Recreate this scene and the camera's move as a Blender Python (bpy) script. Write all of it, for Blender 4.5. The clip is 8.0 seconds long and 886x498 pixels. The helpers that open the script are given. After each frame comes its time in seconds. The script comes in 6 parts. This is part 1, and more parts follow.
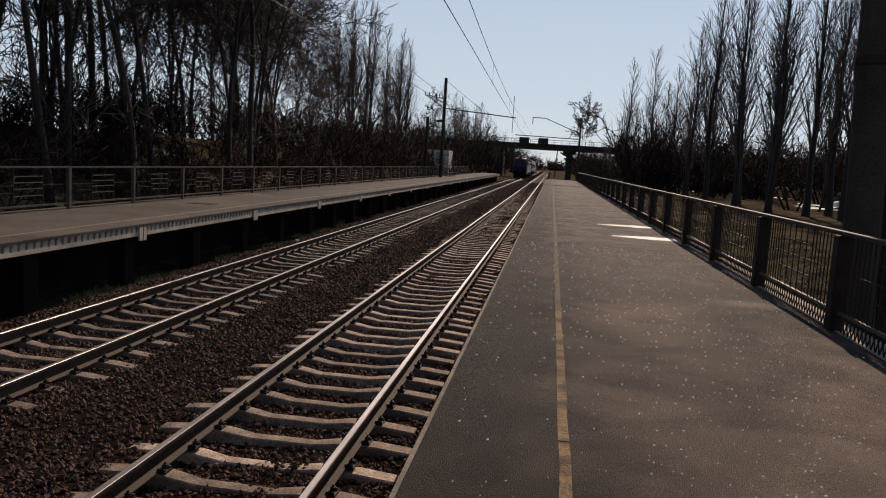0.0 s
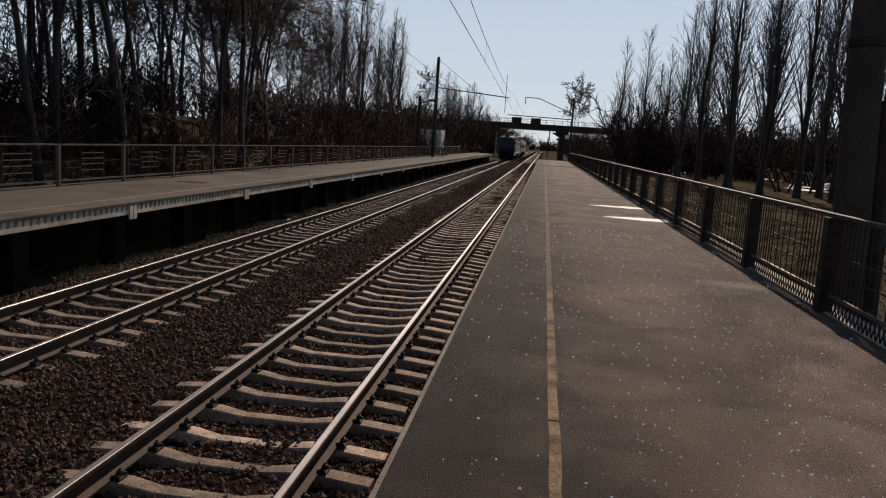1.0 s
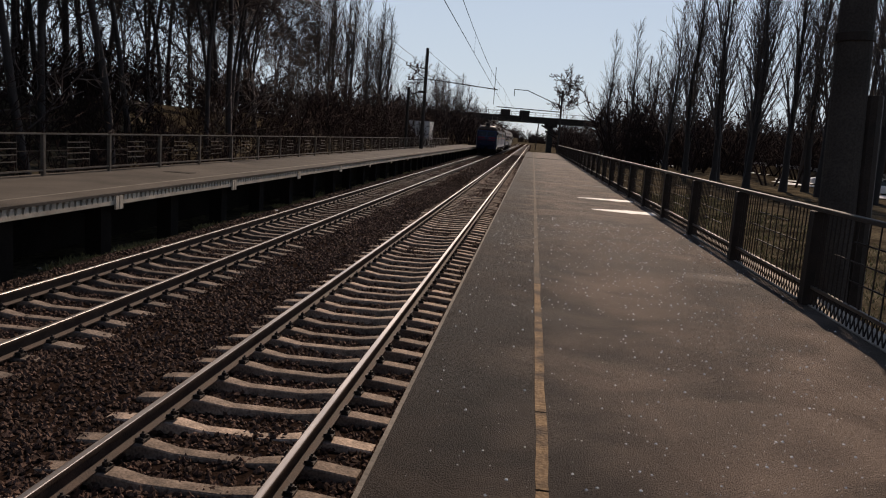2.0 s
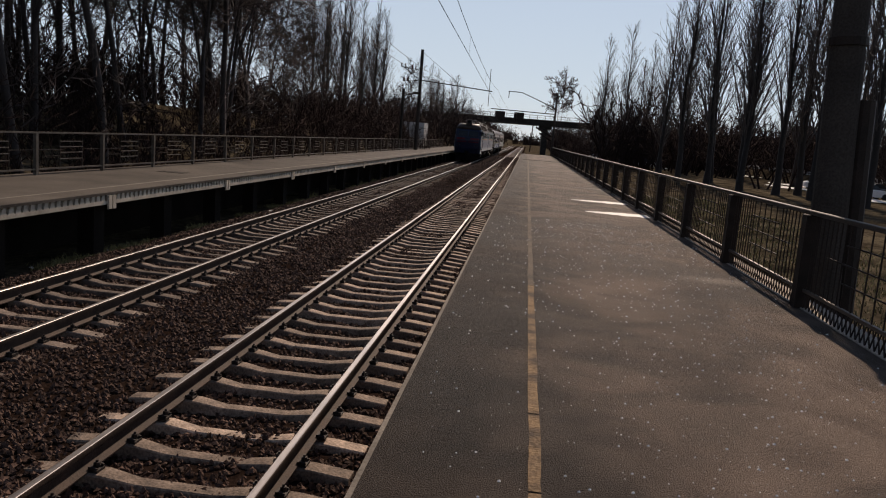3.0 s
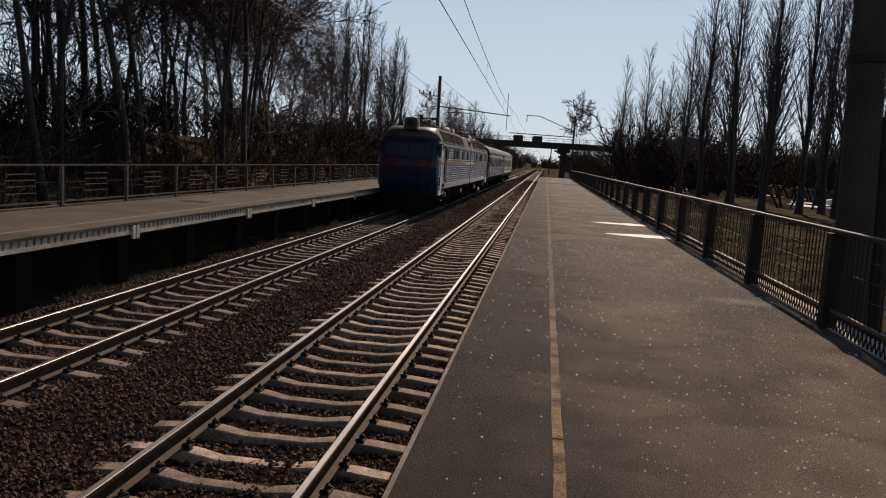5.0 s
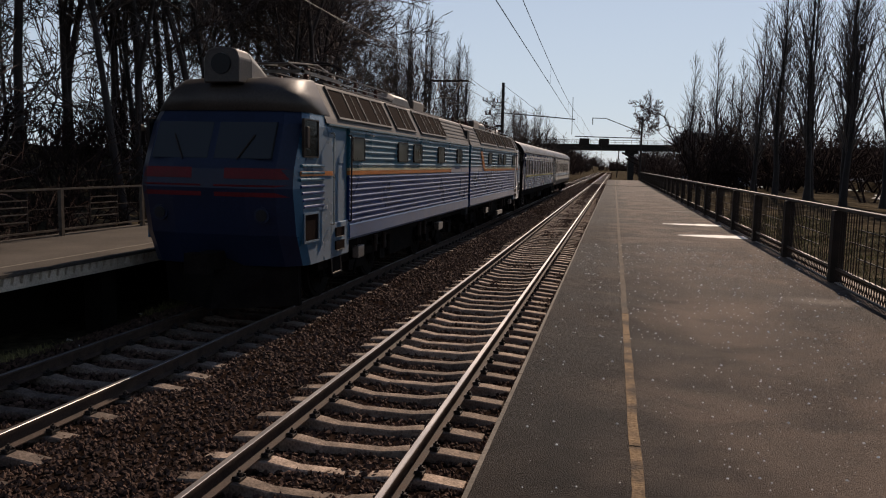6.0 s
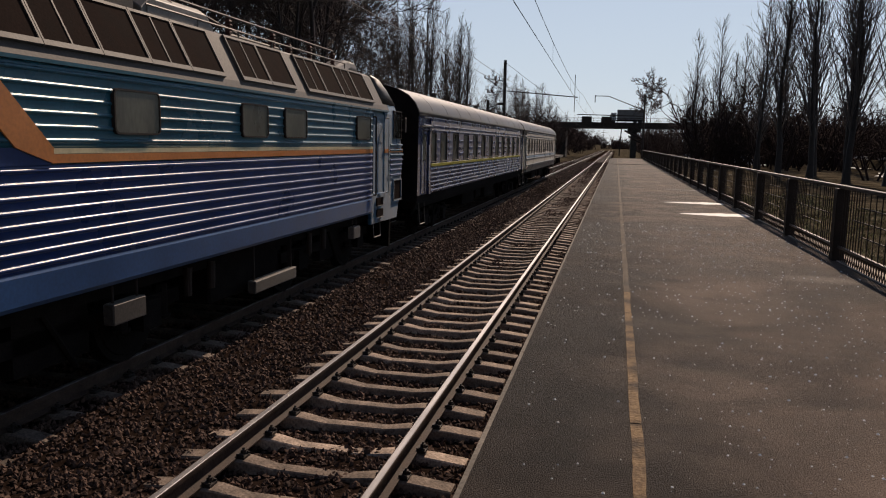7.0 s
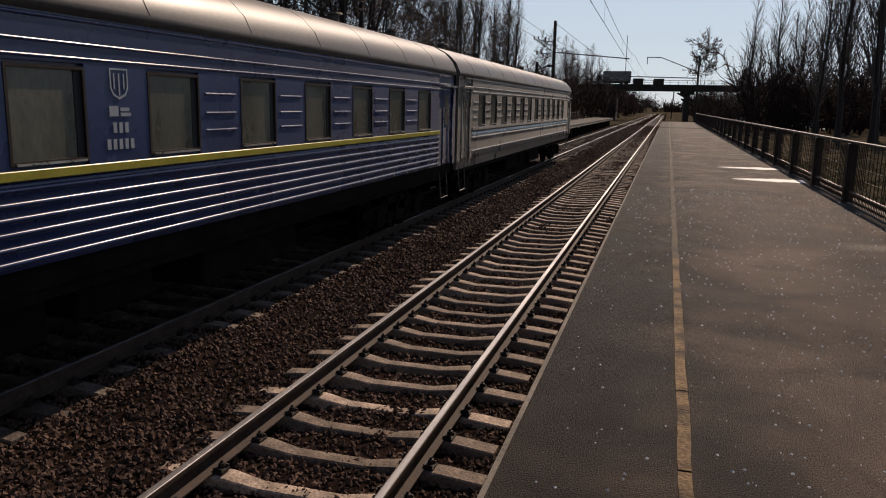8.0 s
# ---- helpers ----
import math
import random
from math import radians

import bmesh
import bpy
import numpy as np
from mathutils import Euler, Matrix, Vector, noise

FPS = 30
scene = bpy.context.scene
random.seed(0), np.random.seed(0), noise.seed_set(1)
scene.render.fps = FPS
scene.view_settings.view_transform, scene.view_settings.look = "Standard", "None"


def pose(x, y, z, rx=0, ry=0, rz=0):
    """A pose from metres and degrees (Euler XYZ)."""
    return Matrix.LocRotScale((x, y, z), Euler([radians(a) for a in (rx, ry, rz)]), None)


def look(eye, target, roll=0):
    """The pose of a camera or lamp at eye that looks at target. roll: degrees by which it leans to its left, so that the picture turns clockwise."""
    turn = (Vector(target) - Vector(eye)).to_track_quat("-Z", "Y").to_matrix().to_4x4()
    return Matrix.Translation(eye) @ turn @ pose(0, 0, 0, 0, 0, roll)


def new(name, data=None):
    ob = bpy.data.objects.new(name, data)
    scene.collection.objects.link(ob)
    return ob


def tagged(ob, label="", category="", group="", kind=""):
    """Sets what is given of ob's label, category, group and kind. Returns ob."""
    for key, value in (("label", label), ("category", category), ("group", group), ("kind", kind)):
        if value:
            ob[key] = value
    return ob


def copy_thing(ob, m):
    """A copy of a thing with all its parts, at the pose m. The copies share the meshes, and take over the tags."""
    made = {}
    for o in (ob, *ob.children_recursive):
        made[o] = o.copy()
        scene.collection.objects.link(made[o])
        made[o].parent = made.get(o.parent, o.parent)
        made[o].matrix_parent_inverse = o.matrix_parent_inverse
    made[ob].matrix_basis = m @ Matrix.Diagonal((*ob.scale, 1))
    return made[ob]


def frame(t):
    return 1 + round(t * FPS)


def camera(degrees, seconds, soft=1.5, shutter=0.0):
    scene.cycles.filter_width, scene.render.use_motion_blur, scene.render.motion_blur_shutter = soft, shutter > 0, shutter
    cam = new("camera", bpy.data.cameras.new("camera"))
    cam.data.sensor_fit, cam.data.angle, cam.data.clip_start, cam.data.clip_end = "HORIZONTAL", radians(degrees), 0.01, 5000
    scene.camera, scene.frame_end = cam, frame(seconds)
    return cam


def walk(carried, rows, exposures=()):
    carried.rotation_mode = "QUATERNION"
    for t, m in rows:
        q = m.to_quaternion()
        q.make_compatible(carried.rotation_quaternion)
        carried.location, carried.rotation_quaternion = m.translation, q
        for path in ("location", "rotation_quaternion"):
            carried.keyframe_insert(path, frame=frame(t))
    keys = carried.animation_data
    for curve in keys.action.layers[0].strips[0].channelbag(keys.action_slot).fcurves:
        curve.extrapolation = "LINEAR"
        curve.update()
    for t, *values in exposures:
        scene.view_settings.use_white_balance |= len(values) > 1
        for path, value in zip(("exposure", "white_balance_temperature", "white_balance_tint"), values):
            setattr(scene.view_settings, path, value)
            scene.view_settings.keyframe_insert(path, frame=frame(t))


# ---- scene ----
cam = camera(60.0, 8.0, soft=1.1)
PATH = [
    (0, (0.054, -0.067, 2.781), (-0.2116, 1.9020, 2.5515), 3.45),
    (0.5, (0.054, -0.067, 2.781), (-0.1633, 1.9029, 2.5118), 4.76),
    (1, (0.054, -0.067, 2.781), (-0.1863, 1.8987, 2.5012), 3.81),
    (1.5, (0.054, -0.067, 2.781), (-0.1698, 1.8978, 2.4821), 3.88),
    (3, (0.054, -0.067, 2.781), (-0.1383, 1.9019, 2.4871), 4.56),
    (3.5, (0.054, -0.067, 2.781), (-0.1562, 1.9038, 2.5131), 4.00),
    (4, (0.054, -0.067, 2.781), (-0.1518, 1.9038, 2.5099), 4.20),
    (5.5, (0.054, -0.067, 2.781), (-0.2698, 1.8946, 2.5639), 2.38),
    (6, (0.054, -0.067, 2.781), (-0.3720, 1.8746, 2.5599), 1.18),
    (6.5, (0.054, -0.067, 2.781), (-0.4056, 1.8654, 2.5475), 0.87),
    (7, (0.054, -0.067, 2.781), (-0.3743, 1.8670, 2.5052), 1.07),
    (7.5, (0.054, -0.067, 2.781), (-0.3820, 1.8638, 2.4949), 0.83),
    (8, (0.054, -0.067, 2.781), (-0.4850, 1.8228, 2.4096), 1.13),
]
walk(cam, [(t, look(e, g, r)) for t, e, g, r in PATH], exposures=((0.0, 0.0, 7300, 20), (8.0, 0.0, 7300, 20)))

# ---- light ----
SUN_AZ, SUN_EL = 8.5, 39.0      # degrees right of the track's line, and above the horizon
world = bpy.data.worlds.new("sky")
scene.world = world
world.use_nodes = True
nt = world.node_tree
sky = nt.nodes.new("ShaderNodeTexSky")
sky.sky_type = "NISHITA"
sky.sun_disc = False
sky.sun_elevation, sky.sun_rotation = radians(SUN_EL), radians(SUN_AZ)
sky.air_density, sky.dust_density, sky.ozone_density = 0.9, 0.15, 2.5
# pale haze that thins out with height
geo = nt.nodes.new("ShaderNodeTexCoord")
sep_z = nt.nodes.new("ShaderNodeSeparateXYZ")
haze_amount = nt.nodes.new("ShaderNodeMapRange")
haze_amount.inputs["From Min"].default_value, haze_amount.inputs["From Max"].default_value = 0.1, 0.6
haze_amount.inputs["To Min"].default_value, haze_amount.inputs["To Max"].default_value = 0.8, 0.0
haze = nt.nodes.new("ShaderNodeMixRGB")
haze.inputs[2].default_value = (5.9, 7.8, 9.5, 1)
nt.links.new(geo.outputs["Generated"], sep_z.inputs[0])
nt.links.new(sep_z.outputs[2], haze_amount.inputs["Value"])
nt.links.new(haze_amount.outputs[0], haze.inputs[0])
nt.links.new(sky.outputs[0], haze.inputs[1])
nt.links.new(haze.outputs[0], nt.nodes["Background"].inputs[0])
nt.nodes["Background"].inputs[1].default_value = 0.085
sun = new("sun", bpy.data.lights.new("sun", "SUN"))
sun.data.energy, sun.data.angle, sun.data.color = 4.2, radians(0.6), (1.0, 0.885, 0.74)
_a, _e = radians(SUN_AZ), radians(SUN_EL)
SUN_DIR = Vector((math.sin(_a) * math.cos(_e), math.cos(_a) * math.cos(_e), math.sin(_e)))
sun.matrix_world = look(SUN_DIR * 100, (0, 0, 0))


# ---- materials ----
def mat(name, rgb, rough=0.7, metal=0.0, var=0.25, scale=3.0, grain=60.0, bump=0.15, tint=None, spec=0.5, island=False, obj=False, stretch=None, blot=(0.3, 0.7), sheen=0.0):
    """A node material: base colour varied at two scales, fine relief."""
    m = bpy.data.materials.new(name)
    m.use_nodes = True
    t = m.node_tree
    b = t.nodes["Principled BSDF"]
    b.inputs["Metallic"].default_value = metal
    b.inputs["Specular IOR Level"].default_value = spec
    # Sheen brightens paint seen edge-on, standing in for sky reflected at grazing angles.
    b.inputs["Sheen Weight"].default_value, b.inputs["Sheen Roughness"].default_value = sheen, 0.35
    co = t.nodes.new("ShaderNodeTexCoord")
    src = co.outputs["Object"]
    if stretch:
        mp = t.nodes.new("ShaderNodeMapping")
        mp.inputs["Scale"].default_value = stretch
        t.links.new(src, mp.inputs[0])
        src = mp.outputs[0]
    n1 = t.nodes.new("ShaderNodeTexNoise")
    n1.inputs["Scale"].default_value, n1.inputs["Detail"].default_value = scale, 6
    n2 = t.nodes.new("ShaderNodeTexNoise")
    n2.inputs["Scale"].default_value, n2.inputs["Detail"].default_value = grain, 3
    for n in (n1, n2):
        t.links.new(src, n.inputs["Vector"])
    ramp = t.nodes.new("ShaderNodeValToRGB")
    ramp.color_ramp.elements[0].position, ramp.color_ramp.elements[1].position = blot
    lo = [max(0.0, c * (1 - var)) for c in rgb]
    hi = [min(1.0, c * (1 + var)) for c in (tint or rgb)]
    ramp.color_ramp.elements[0].color, ramp.color_ramp.elements[1].color = (*lo, 1), (*hi, 1)
    t.links.new(n1.outputs["Fac"], ramp.inputs[0])
    mul = t.nodes.new("ShaderNodeMixRGB")
    mul.blend_type = "MULTIPLY"
    mul.inputs[0].default_value = min(1.0, var * 1.6)
    t.links.new(ramp.outputs[0], mul.inputs[1])
    g = t.nodes.new("ShaderNodeValToRGB")
    g.color_ramp.elements[0].position, g.color_ramp.elements[1].position = 0.3, 0.65
    g.color_ramp.elements[0].color, g.color_ramp.elements[1].color = (0.45, 0.45, 0.45, 1), (1.25, 1.25, 1.25, 1)
    t.links.new(n2.outputs["Fac"], g.inputs[0])
    t.links.new(g.outputs[0], mul.inputs[2])
    out = mul.outputs[0]
    if island or obj:
        if obj:
            rnd = t.nodes.new("ShaderNodeObjectInfo").outputs["Random"]
        else:
            rnd = t.nodes.new("ShaderNodeNewGeometry").outputs["Random Per Island"]
        mr = t.nodes.new("ShaderNodeMapRange")
        mr.inputs["To Min"].default_value, mr.inputs["To Max"].default_value = 0.55, 1.35
        t.links.new(rnd, mr.inputs["Value"])
        mu = t.nodes.new("ShaderNodeMixRGB")
        mu.blend_type = "MULTIPLY"
        mu.inputs[0].default_value = 1.0
        t.links.new(out, mu.inputs[1])
        t.links.new(mr.outputs[0], mu.inputs[2])
        out = mu.outputs[0]
    t.links.new(out, b.inputs["Base Color"])
    rr = t.nodes.new("ShaderNodeMapRange")
    rr.inputs["To Min"].default_value, rr.inputs["To Max"].default_value = max(0.03, rough - 0.12), min(1.0, rough + 0.12)
    t.links.new(n1.outputs["Fac"], rr.inputs["Value"])
    t.links.new(rr.outputs[0], b.inputs["Roughness"])
    if bump:
        bp = t.nodes.new("ShaderNodeBump")
        bp.inputs["Strength"].default_value, bp.inputs["Distance"].default_value = bump, 0.02
        t.links.new(n2.outputs["Fac"], bp.inputs["Height"])
        t.links.new(bp.outputs[0], b.inputs["Normal"])
    return m


def asphalt_material():
    """Old grey-brown asphalt: broad damp stains, fine aggregate, pale shiny grains."""
    m = mat("asphalt", (0.09, 0.0665, 0.051), 0.8, 0, 0.45, 0.55, 110, 1.0, spec=0.14, blot=(0.4, 0.62))
    t = m.node_tree
    b = t.nodes["Principled BSDF"]
    co = t.nodes.new("ShaderNodeTexCoord")
    vo = t.nodes.new("ShaderNodeTexVoronoi")
    vo.inputs["Scale"].default_value = 8.0
    t.links.new(co.outputs["Object"], vo.inputs["Vector"])
    r = t.nodes.new("ShaderNodeValToRGB")
    r.color_ramp.elements[0].position, r.color_ramp.elements[1].position = 0.026, 0.04
    r.color_ramp.elements[0].color, r.color_ramp.elements[1].color = (1, 1, 1, 1), (0, 0, 0, 1)
    t.links.new(vo.outputs["Distance"], r.inputs[0])
    keep = t.nodes.new("ShaderNodeMath")
    keep.operation = "GREATER_THAN"
    keep.inputs[1].default_value = 0.93
    sep = t.nodes.new("ShaderNodeSeparateColor")
    t.links.new(vo.outputs["Color"], sep.inputs[0])
    t.links.new(sep.outputs[0], keep.inputs[0])
    fac = t.nodes.new("ShaderNodeMath")
    fac.operation = "MULTIPLY"
    t.links.new(r.outputs[0], fac.inputs[0])
    t.links.new(keep.outputs[0], fac.inputs[1])
    mx = t.nodes.new("ShaderNodeMixRGB")
    old = b.inputs["Base Color"].links[0].from_socket
    t.links.new(fac.outputs[0], mx.inputs[0])
    t.links.new(old, mx.inputs[1])
    mx.inputs[2].default_value = (0.85, 0.82, 0.76, 1)
    st = t.nodes.new("ShaderNodeTexNoise")
    st.inputs["Scale"].default_value, st.inputs["Detail"].default_value, st.inputs["Distortion"].default_value = 0.9, 9, 1.2
    t.links.new(co.outputs["Object"], st.inputs["Vector"])
    sr = t.nodes.new("ShaderNodeValToRGB")
    sr.color_ramp.elements[0].position, sr.color_ramp.elements[1].position = 0.38, 0.6
    sr.color_ramp.elements[0].color, sr.color_ramp.elements[1].color = (0.55, 0.54, 0.55, 1), (1.08, 1.08, 1.08, 1)
    t.links.new(st.outputs["Fac"], sr.inputs[0])
    stain = t.nodes.new("ShaderNodeMixRGB")
    stain.blend_type = "MULTIPLY"
    stain.inputs[0].default_value = 1.0
    t.links.new(mx.outputs[0], stain.inputs[1])
    t.links.new(sr.outputs[0], stain.inputs[2])
    # asphalt darker towards the edge, with a ragged border
    xyz = t.nodes.new("ShaderNodeSeparateXYZ")
    t.links.new(co.outputs["Object"], xyz.inputs[0])
    wob = t.nodes.new("ShaderNodeMath")
    wob.operation = "MULTIPLY_ADD"
    wob.inputs[1].default_value = 1.6
    t.links.new(st.outputs["Fac"], wob.inputs[0])
    t.links.new(xyz.outputs["X"], wob.inputs[2])
    strip = t.nodes.new("ShaderNodeMapRange")
    for k, v in enumerate((0.65, 1.75, 0.3, 1.14)):
        strip.inputs[k + 1].default_value = v
    t.links.new(wob.outputs[0], strip.inputs[0])
    edge = t.nodes.new("ShaderNodeMixRGB")
    edge.blend_type = "MULTIPLY"
    edge.inputs[0].default_value = 1.0
    t.links.new(stain.outputs[0], edge.inputs[1])
    t.links.new(strip.outputs[0], edge.inputs[2])
    # faint pale stain with a soft rim, beside the fence
    place = t.nodes.new("ShaderNodeMapping")
    place.vector_type = "TEXTURE"
    place.inputs["Location"].default_value, place.inputs["Scale"].default_value = (2.75, 10.62, DECK), (0.85, 0.42, 1.0)
    t.links.new(co.outputs["Object"], place.inputs[0])
    far_off = t.nodes.new("ShaderNodeVectorMath")
    far_off.operation = "LENGTH"
    t.links.new(place.outputs[0], far_off.inputs[0])
    ragged = t.nodes.new("ShaderNodeMath")
    ragged.operation = "MULTIPLY_ADD"
    ragged.inputs[1].default_value = 0.9
    t.links.new(st.outputs["Fac"], ragged.inputs[0])
    t.links.new(far_off.outputs["Value"], ragged.inputs[2])
    fade = t.nodes.new("ShaderNodeMapRange")
    for k, v in enumerate((0.65, 1.3, 0.55, 0.0)):
        fade.inputs[k + 1].default_value = v
    t.links.new(ragged.outputs[0], fade.inputs[0])
    pale = t.nodes.new("ShaderNodeMixRGB")
    t.links.new(fade.outputs[0], pale.inputs[0])
    t.links.new(edge.outputs[0], pale.inputs[1])
    pale.inputs[2].default_value = (0.24, 0.2, 0.165, 1)
    t.links.new(pale.outputs[0], b.inputs["Base Color"])
    return m


DECK = 1.10                       # platform height over the rails


ASPHALT = asphalt_material()
ASPHALT_FAR = mat("asphalt_far", (0.068, 0.059, 0.05), 0.85, 0, 0.45, 0.6, 40, 0.3, spec=0.12)
CONCRETE = mat("concrete", (0.44, 0.38, 0.3), 0.85, 0, 0.3, 1.5, 45, 0.3)
# Piers and backing wall: the shade under the far deck is in this colour.
DECK_SHADE = mat("deck_shade_concrete", (0.016, 0.013, 0.011), 0.9, 0, 0.35, 1.2, 40, 0.3, spec=0.05)
# Shade below the decks is put into this concrete's dark tone.
CONCRETE_DARK = mat("dark_concrete", (0.04, 0.035, 0.03), 0.85, 0, 0.35, 1.2, 40, 0.3, spec=0.1)
SLEEPER = mat("sleeper_concrete", (0.285, 0.215, 0.165), 0.85, 0, 0.5, 5, 40, 0.4, obj=True, spec=0.2)
SLEEPER_GRIMY = mat("grimy_sleeper_concrete", (0.13, 0.1, 0.08), 0.85, 0, 0.5, 5, 40, 0.4, obj=True, spec=0.2)
# Bed far darker than its stones: the shade in their gaps is coloured in.
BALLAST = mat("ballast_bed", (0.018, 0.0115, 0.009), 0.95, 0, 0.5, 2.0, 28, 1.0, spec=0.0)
STONE = mat("ballast_stone", (0.084, 0.051, 0.038), 0.85, 0, 0.35, 6, 70, 0.3, island=True, spec=0.1)
RAIL = mat("rusty_rail", (0.062, 0.042, 0.032), 0.75, 0.0, 0.35, 5, 60, 0.3, spec=0.15)
RAIL_TOP = mat("polished_rail", (0.36, 0.34, 0.33), 0.42, 1.0, 0.12, 2, 30, 0.03, stretch=(8, 0.3, 8))
CLIP = mat("rail_fastening", (0.035, 0.028, 0.024), 0.7, 0.5, 0.3, 8, 60, 0.2)
IRON = mat("dark_painted_iron", (0.026, 0.018, 0.014), 0.65, 0.0, 0.35, 4, 60, 0.15, spec=0.2)
HANDRAIL = mat("dark_worn_handrail", (0.042, 0.033, 0.027), 0.55, 0.2, 0.35, 4, 60, 0.1, spec=0.3)
IRON_RAIL = mat("worn_handrail", (0.1, 0.083, 0.068), 0.5, 0.4, 0.3, 4, 60, 0.1)
YELLOW_LINE = mat("worn_yellow_paint", (0.1, 0.07, 0.048), 0.85, 0, 0.42, 4.0, 45, 0.6, tint=(0.15, 0.1, 0.056), spec=0.12, blot=(0.38, 0.6))
BRIGHT_PATCH = mat("bright_pale_surface", (0.72, 0.7, 0.66), 0.7, 0, 0.12, 2, 50, 0.2)
GRAIN = mat("bright_quartz_grain", (0.9, 0.88, 0.84), 0.3, 0, 0.05, 4, 40, 0)
YELLOW_FADED = mat("faded_yellow_paint", (0.08, 0.062, 0.047), 0.85, 0, 0.3, 2.5, 45, 0.6, tint=(0.105, 0.083, 0.06), spec=0.12)
PALE = mat("faint_pale_patch", (0.073, 0.058, 0.046), 0.8, 0, 0.25, 3, 60, 0.3)
EARTH = mat("ground_earth", (0.042, 0.033, 0.025), 0.95, 0, 0.6, 0.5, 7, 1.0, tint=(0.075, 0.062, 0.042), spec=0.0)
GRASS = mat("dry_grass", (0.19, 0.165, 0.065), 0.9, 0, 0.5, 0.8, 12, 0.6, island=True)
BARK = mat("grey_brown_bark", (0.036, 0.028, 0.025), 0.9, 0, 0.35, 3, 30, 0.5)
BARK_POPLAR = mat("poplar_bark", (0.024, 0.02, 0.018), 0.9, 0, 0.3, 3, 30, 0.4)
BRUSH = mat("dark_brushwood", (0.034, 0.0225, 0.02), 0.95, 0, 0.3, 1, 10, 0, spec=0.05)
TWIG = mat("bare_twigs", (0.05, 0.035, 0.031), 0.9, 0, 0.3, 1, 10, 0)
TWIG_POPLAR = mat("poplar_twigs", (0.06, 0.049, 0.044), 0.9, 0, 0.3, 1, 10, 0)
# Underframe and wheels: the shade under the train is put into these colours.
BLACK = mat("underframe_black", (0.011, 0.009, 0.008), 0.95, 0.0, 0.4, 3, 40, 0.2, spec=0.05)
WHEEL = mat("wheel_steel", (0.012, 0.0105, 0.0095), 0.85, 0.0, 0.3, 6, 50, 0.1, spec=0.05)
BLUE_LOW = mat("deep_blue_enamel", (0.004, 0.026, 0.11), 0.3, 0, 0.18, 1.2, 25, 0.0, spec=0.28, sheen=0.22)
BLUE_SKIRT = mat("skirt_blue_enamel", (0.011, 0.055, 0.15), 0.34, 0, 0.2, 1.5, 25, 0.03, spec=0.5, sheen=0.15)
TEAL = mat("teal_blue_enamel", (0.009, 0.09, 0.13), 0.3, 0, 0.18, 1.2, 25, 0.0, spec=0.28, sheen=0.22)
CAB_BLUE = mat("cab_blue_enamel", (0.012, 0.08, 0.145), 0.3, 0, 0.18, 1.2, 25, 0.02, spec=0.5, sheen=0.3)
# Darker cab blue: the backlit nose's shade is put into the colour.
NOSE_SHADE = mat("shaded_navy_nose", (0.008, 0.015, 0.038), 0.4, 0, 0.2, 1.2, 25, 0.02, spec=0.25)
ORANGE = mat("orange_band", (0.5, 0.17, 0.04), 0.4, 0, 0.15, 2, 25, 0.03)
CREAM = mat("pale_band", (0.6, 0.5, 0.3), 0.4, 0, 0.15, 2, 25, 0.03)
RED = mat("red_band", (0.11, 0.006, 0.01), 0.5, 0, 0.2, 2, 25, 0.03, spec=0.2)
ROOF_GREY = mat("weathered_grey_roof", (0.066, 0.055, 0.046), 0.62, 0.1, 0.35, 1.2, 30, 0.06, spec=0.25, sheen=0.15)
ROOF_PALE = mat("pale_roof_sheet", (0.13, 0.115, 0.1), 0.5, 0.1, 0.3, 1.2, 30, 0.05, spec=0.5)
ROOF_COACH = mat("dusty_coach_roof", (0.06, 0.052, 0.046), 0.45, 0.0, 0.25, 0.9, 30, 0.02, spec=0.25, sheen=0.12, stretch=(1, 0.35, 1))
# Dark tone of cab roof and headlamp; the headlamp's shade is in it.
CAB_ROOF = mat("dark_cab_roof", (0.045, 0.036, 0.03), 0.5, 0.0, 0.3, 1.5, 30, 0.05, spec=0.3)
GRILLE = mat("rusty_dark_grille_and_recess", (0.016, 0.009, 0.007), 0.9, 0.0, 0.35, 3, 40, 0.15, spec=0.02)
COACH_BLUE = mat("coach_blue_enamel", (0.008, 0.02, 0.075), 0.28, 0, 0.15, 1.0, 25, 0.0, spec=0.4, sheen=0.18)
COACH_PANEL = mat("coach_panel_blue", (0.011, 0.029, 0.1), 0.28, 0, 0.15, 1.0, 25, 0.0, spec=0.5, sheen=0.12)
# Rear coach: grey-beige tone with sun glare put into the colour.
COACH_GREY = mat("glare_grey_coach_paint", (0.12, 0.107, 0.09), 0.3, 0, 0.2, 1.0, 25, 0.0, spec=0.6, sheen=0.15)
COACH_YELLOW = mat("yellow_waist_band", (0.33, 0.28, 0.025), 0.4, 0, 0.15, 2, 25, 0.03)
WHITE_MARK = mat("white_marking", (0.3, 0.32, 0.34), 0.5, 0, 0.1, 4, 40, 0)
BRIGHT = mat("bare_metal", (0.6, 0.58, 0.55), 0.3, 1.0, 0.15, 4, 40, 0.05)
RUBBER = mat("black_rubber", (0.012, 0.012, 0.012), 0.8, 0, 0.2, 4, 40, 0.1)
INSULATOR = mat("brown_insulator", (0.06, 0.022, 0.016), 0.6, 0, 0.2, 4, 40, 0, spec=0.15)
CURTAIN = mat("drawn_curtain", (0.085, 0.082, 0.06), 0.3, 0, 0.3, 0.8, 9, 0.03, stretch=(1, 2.5, 1))
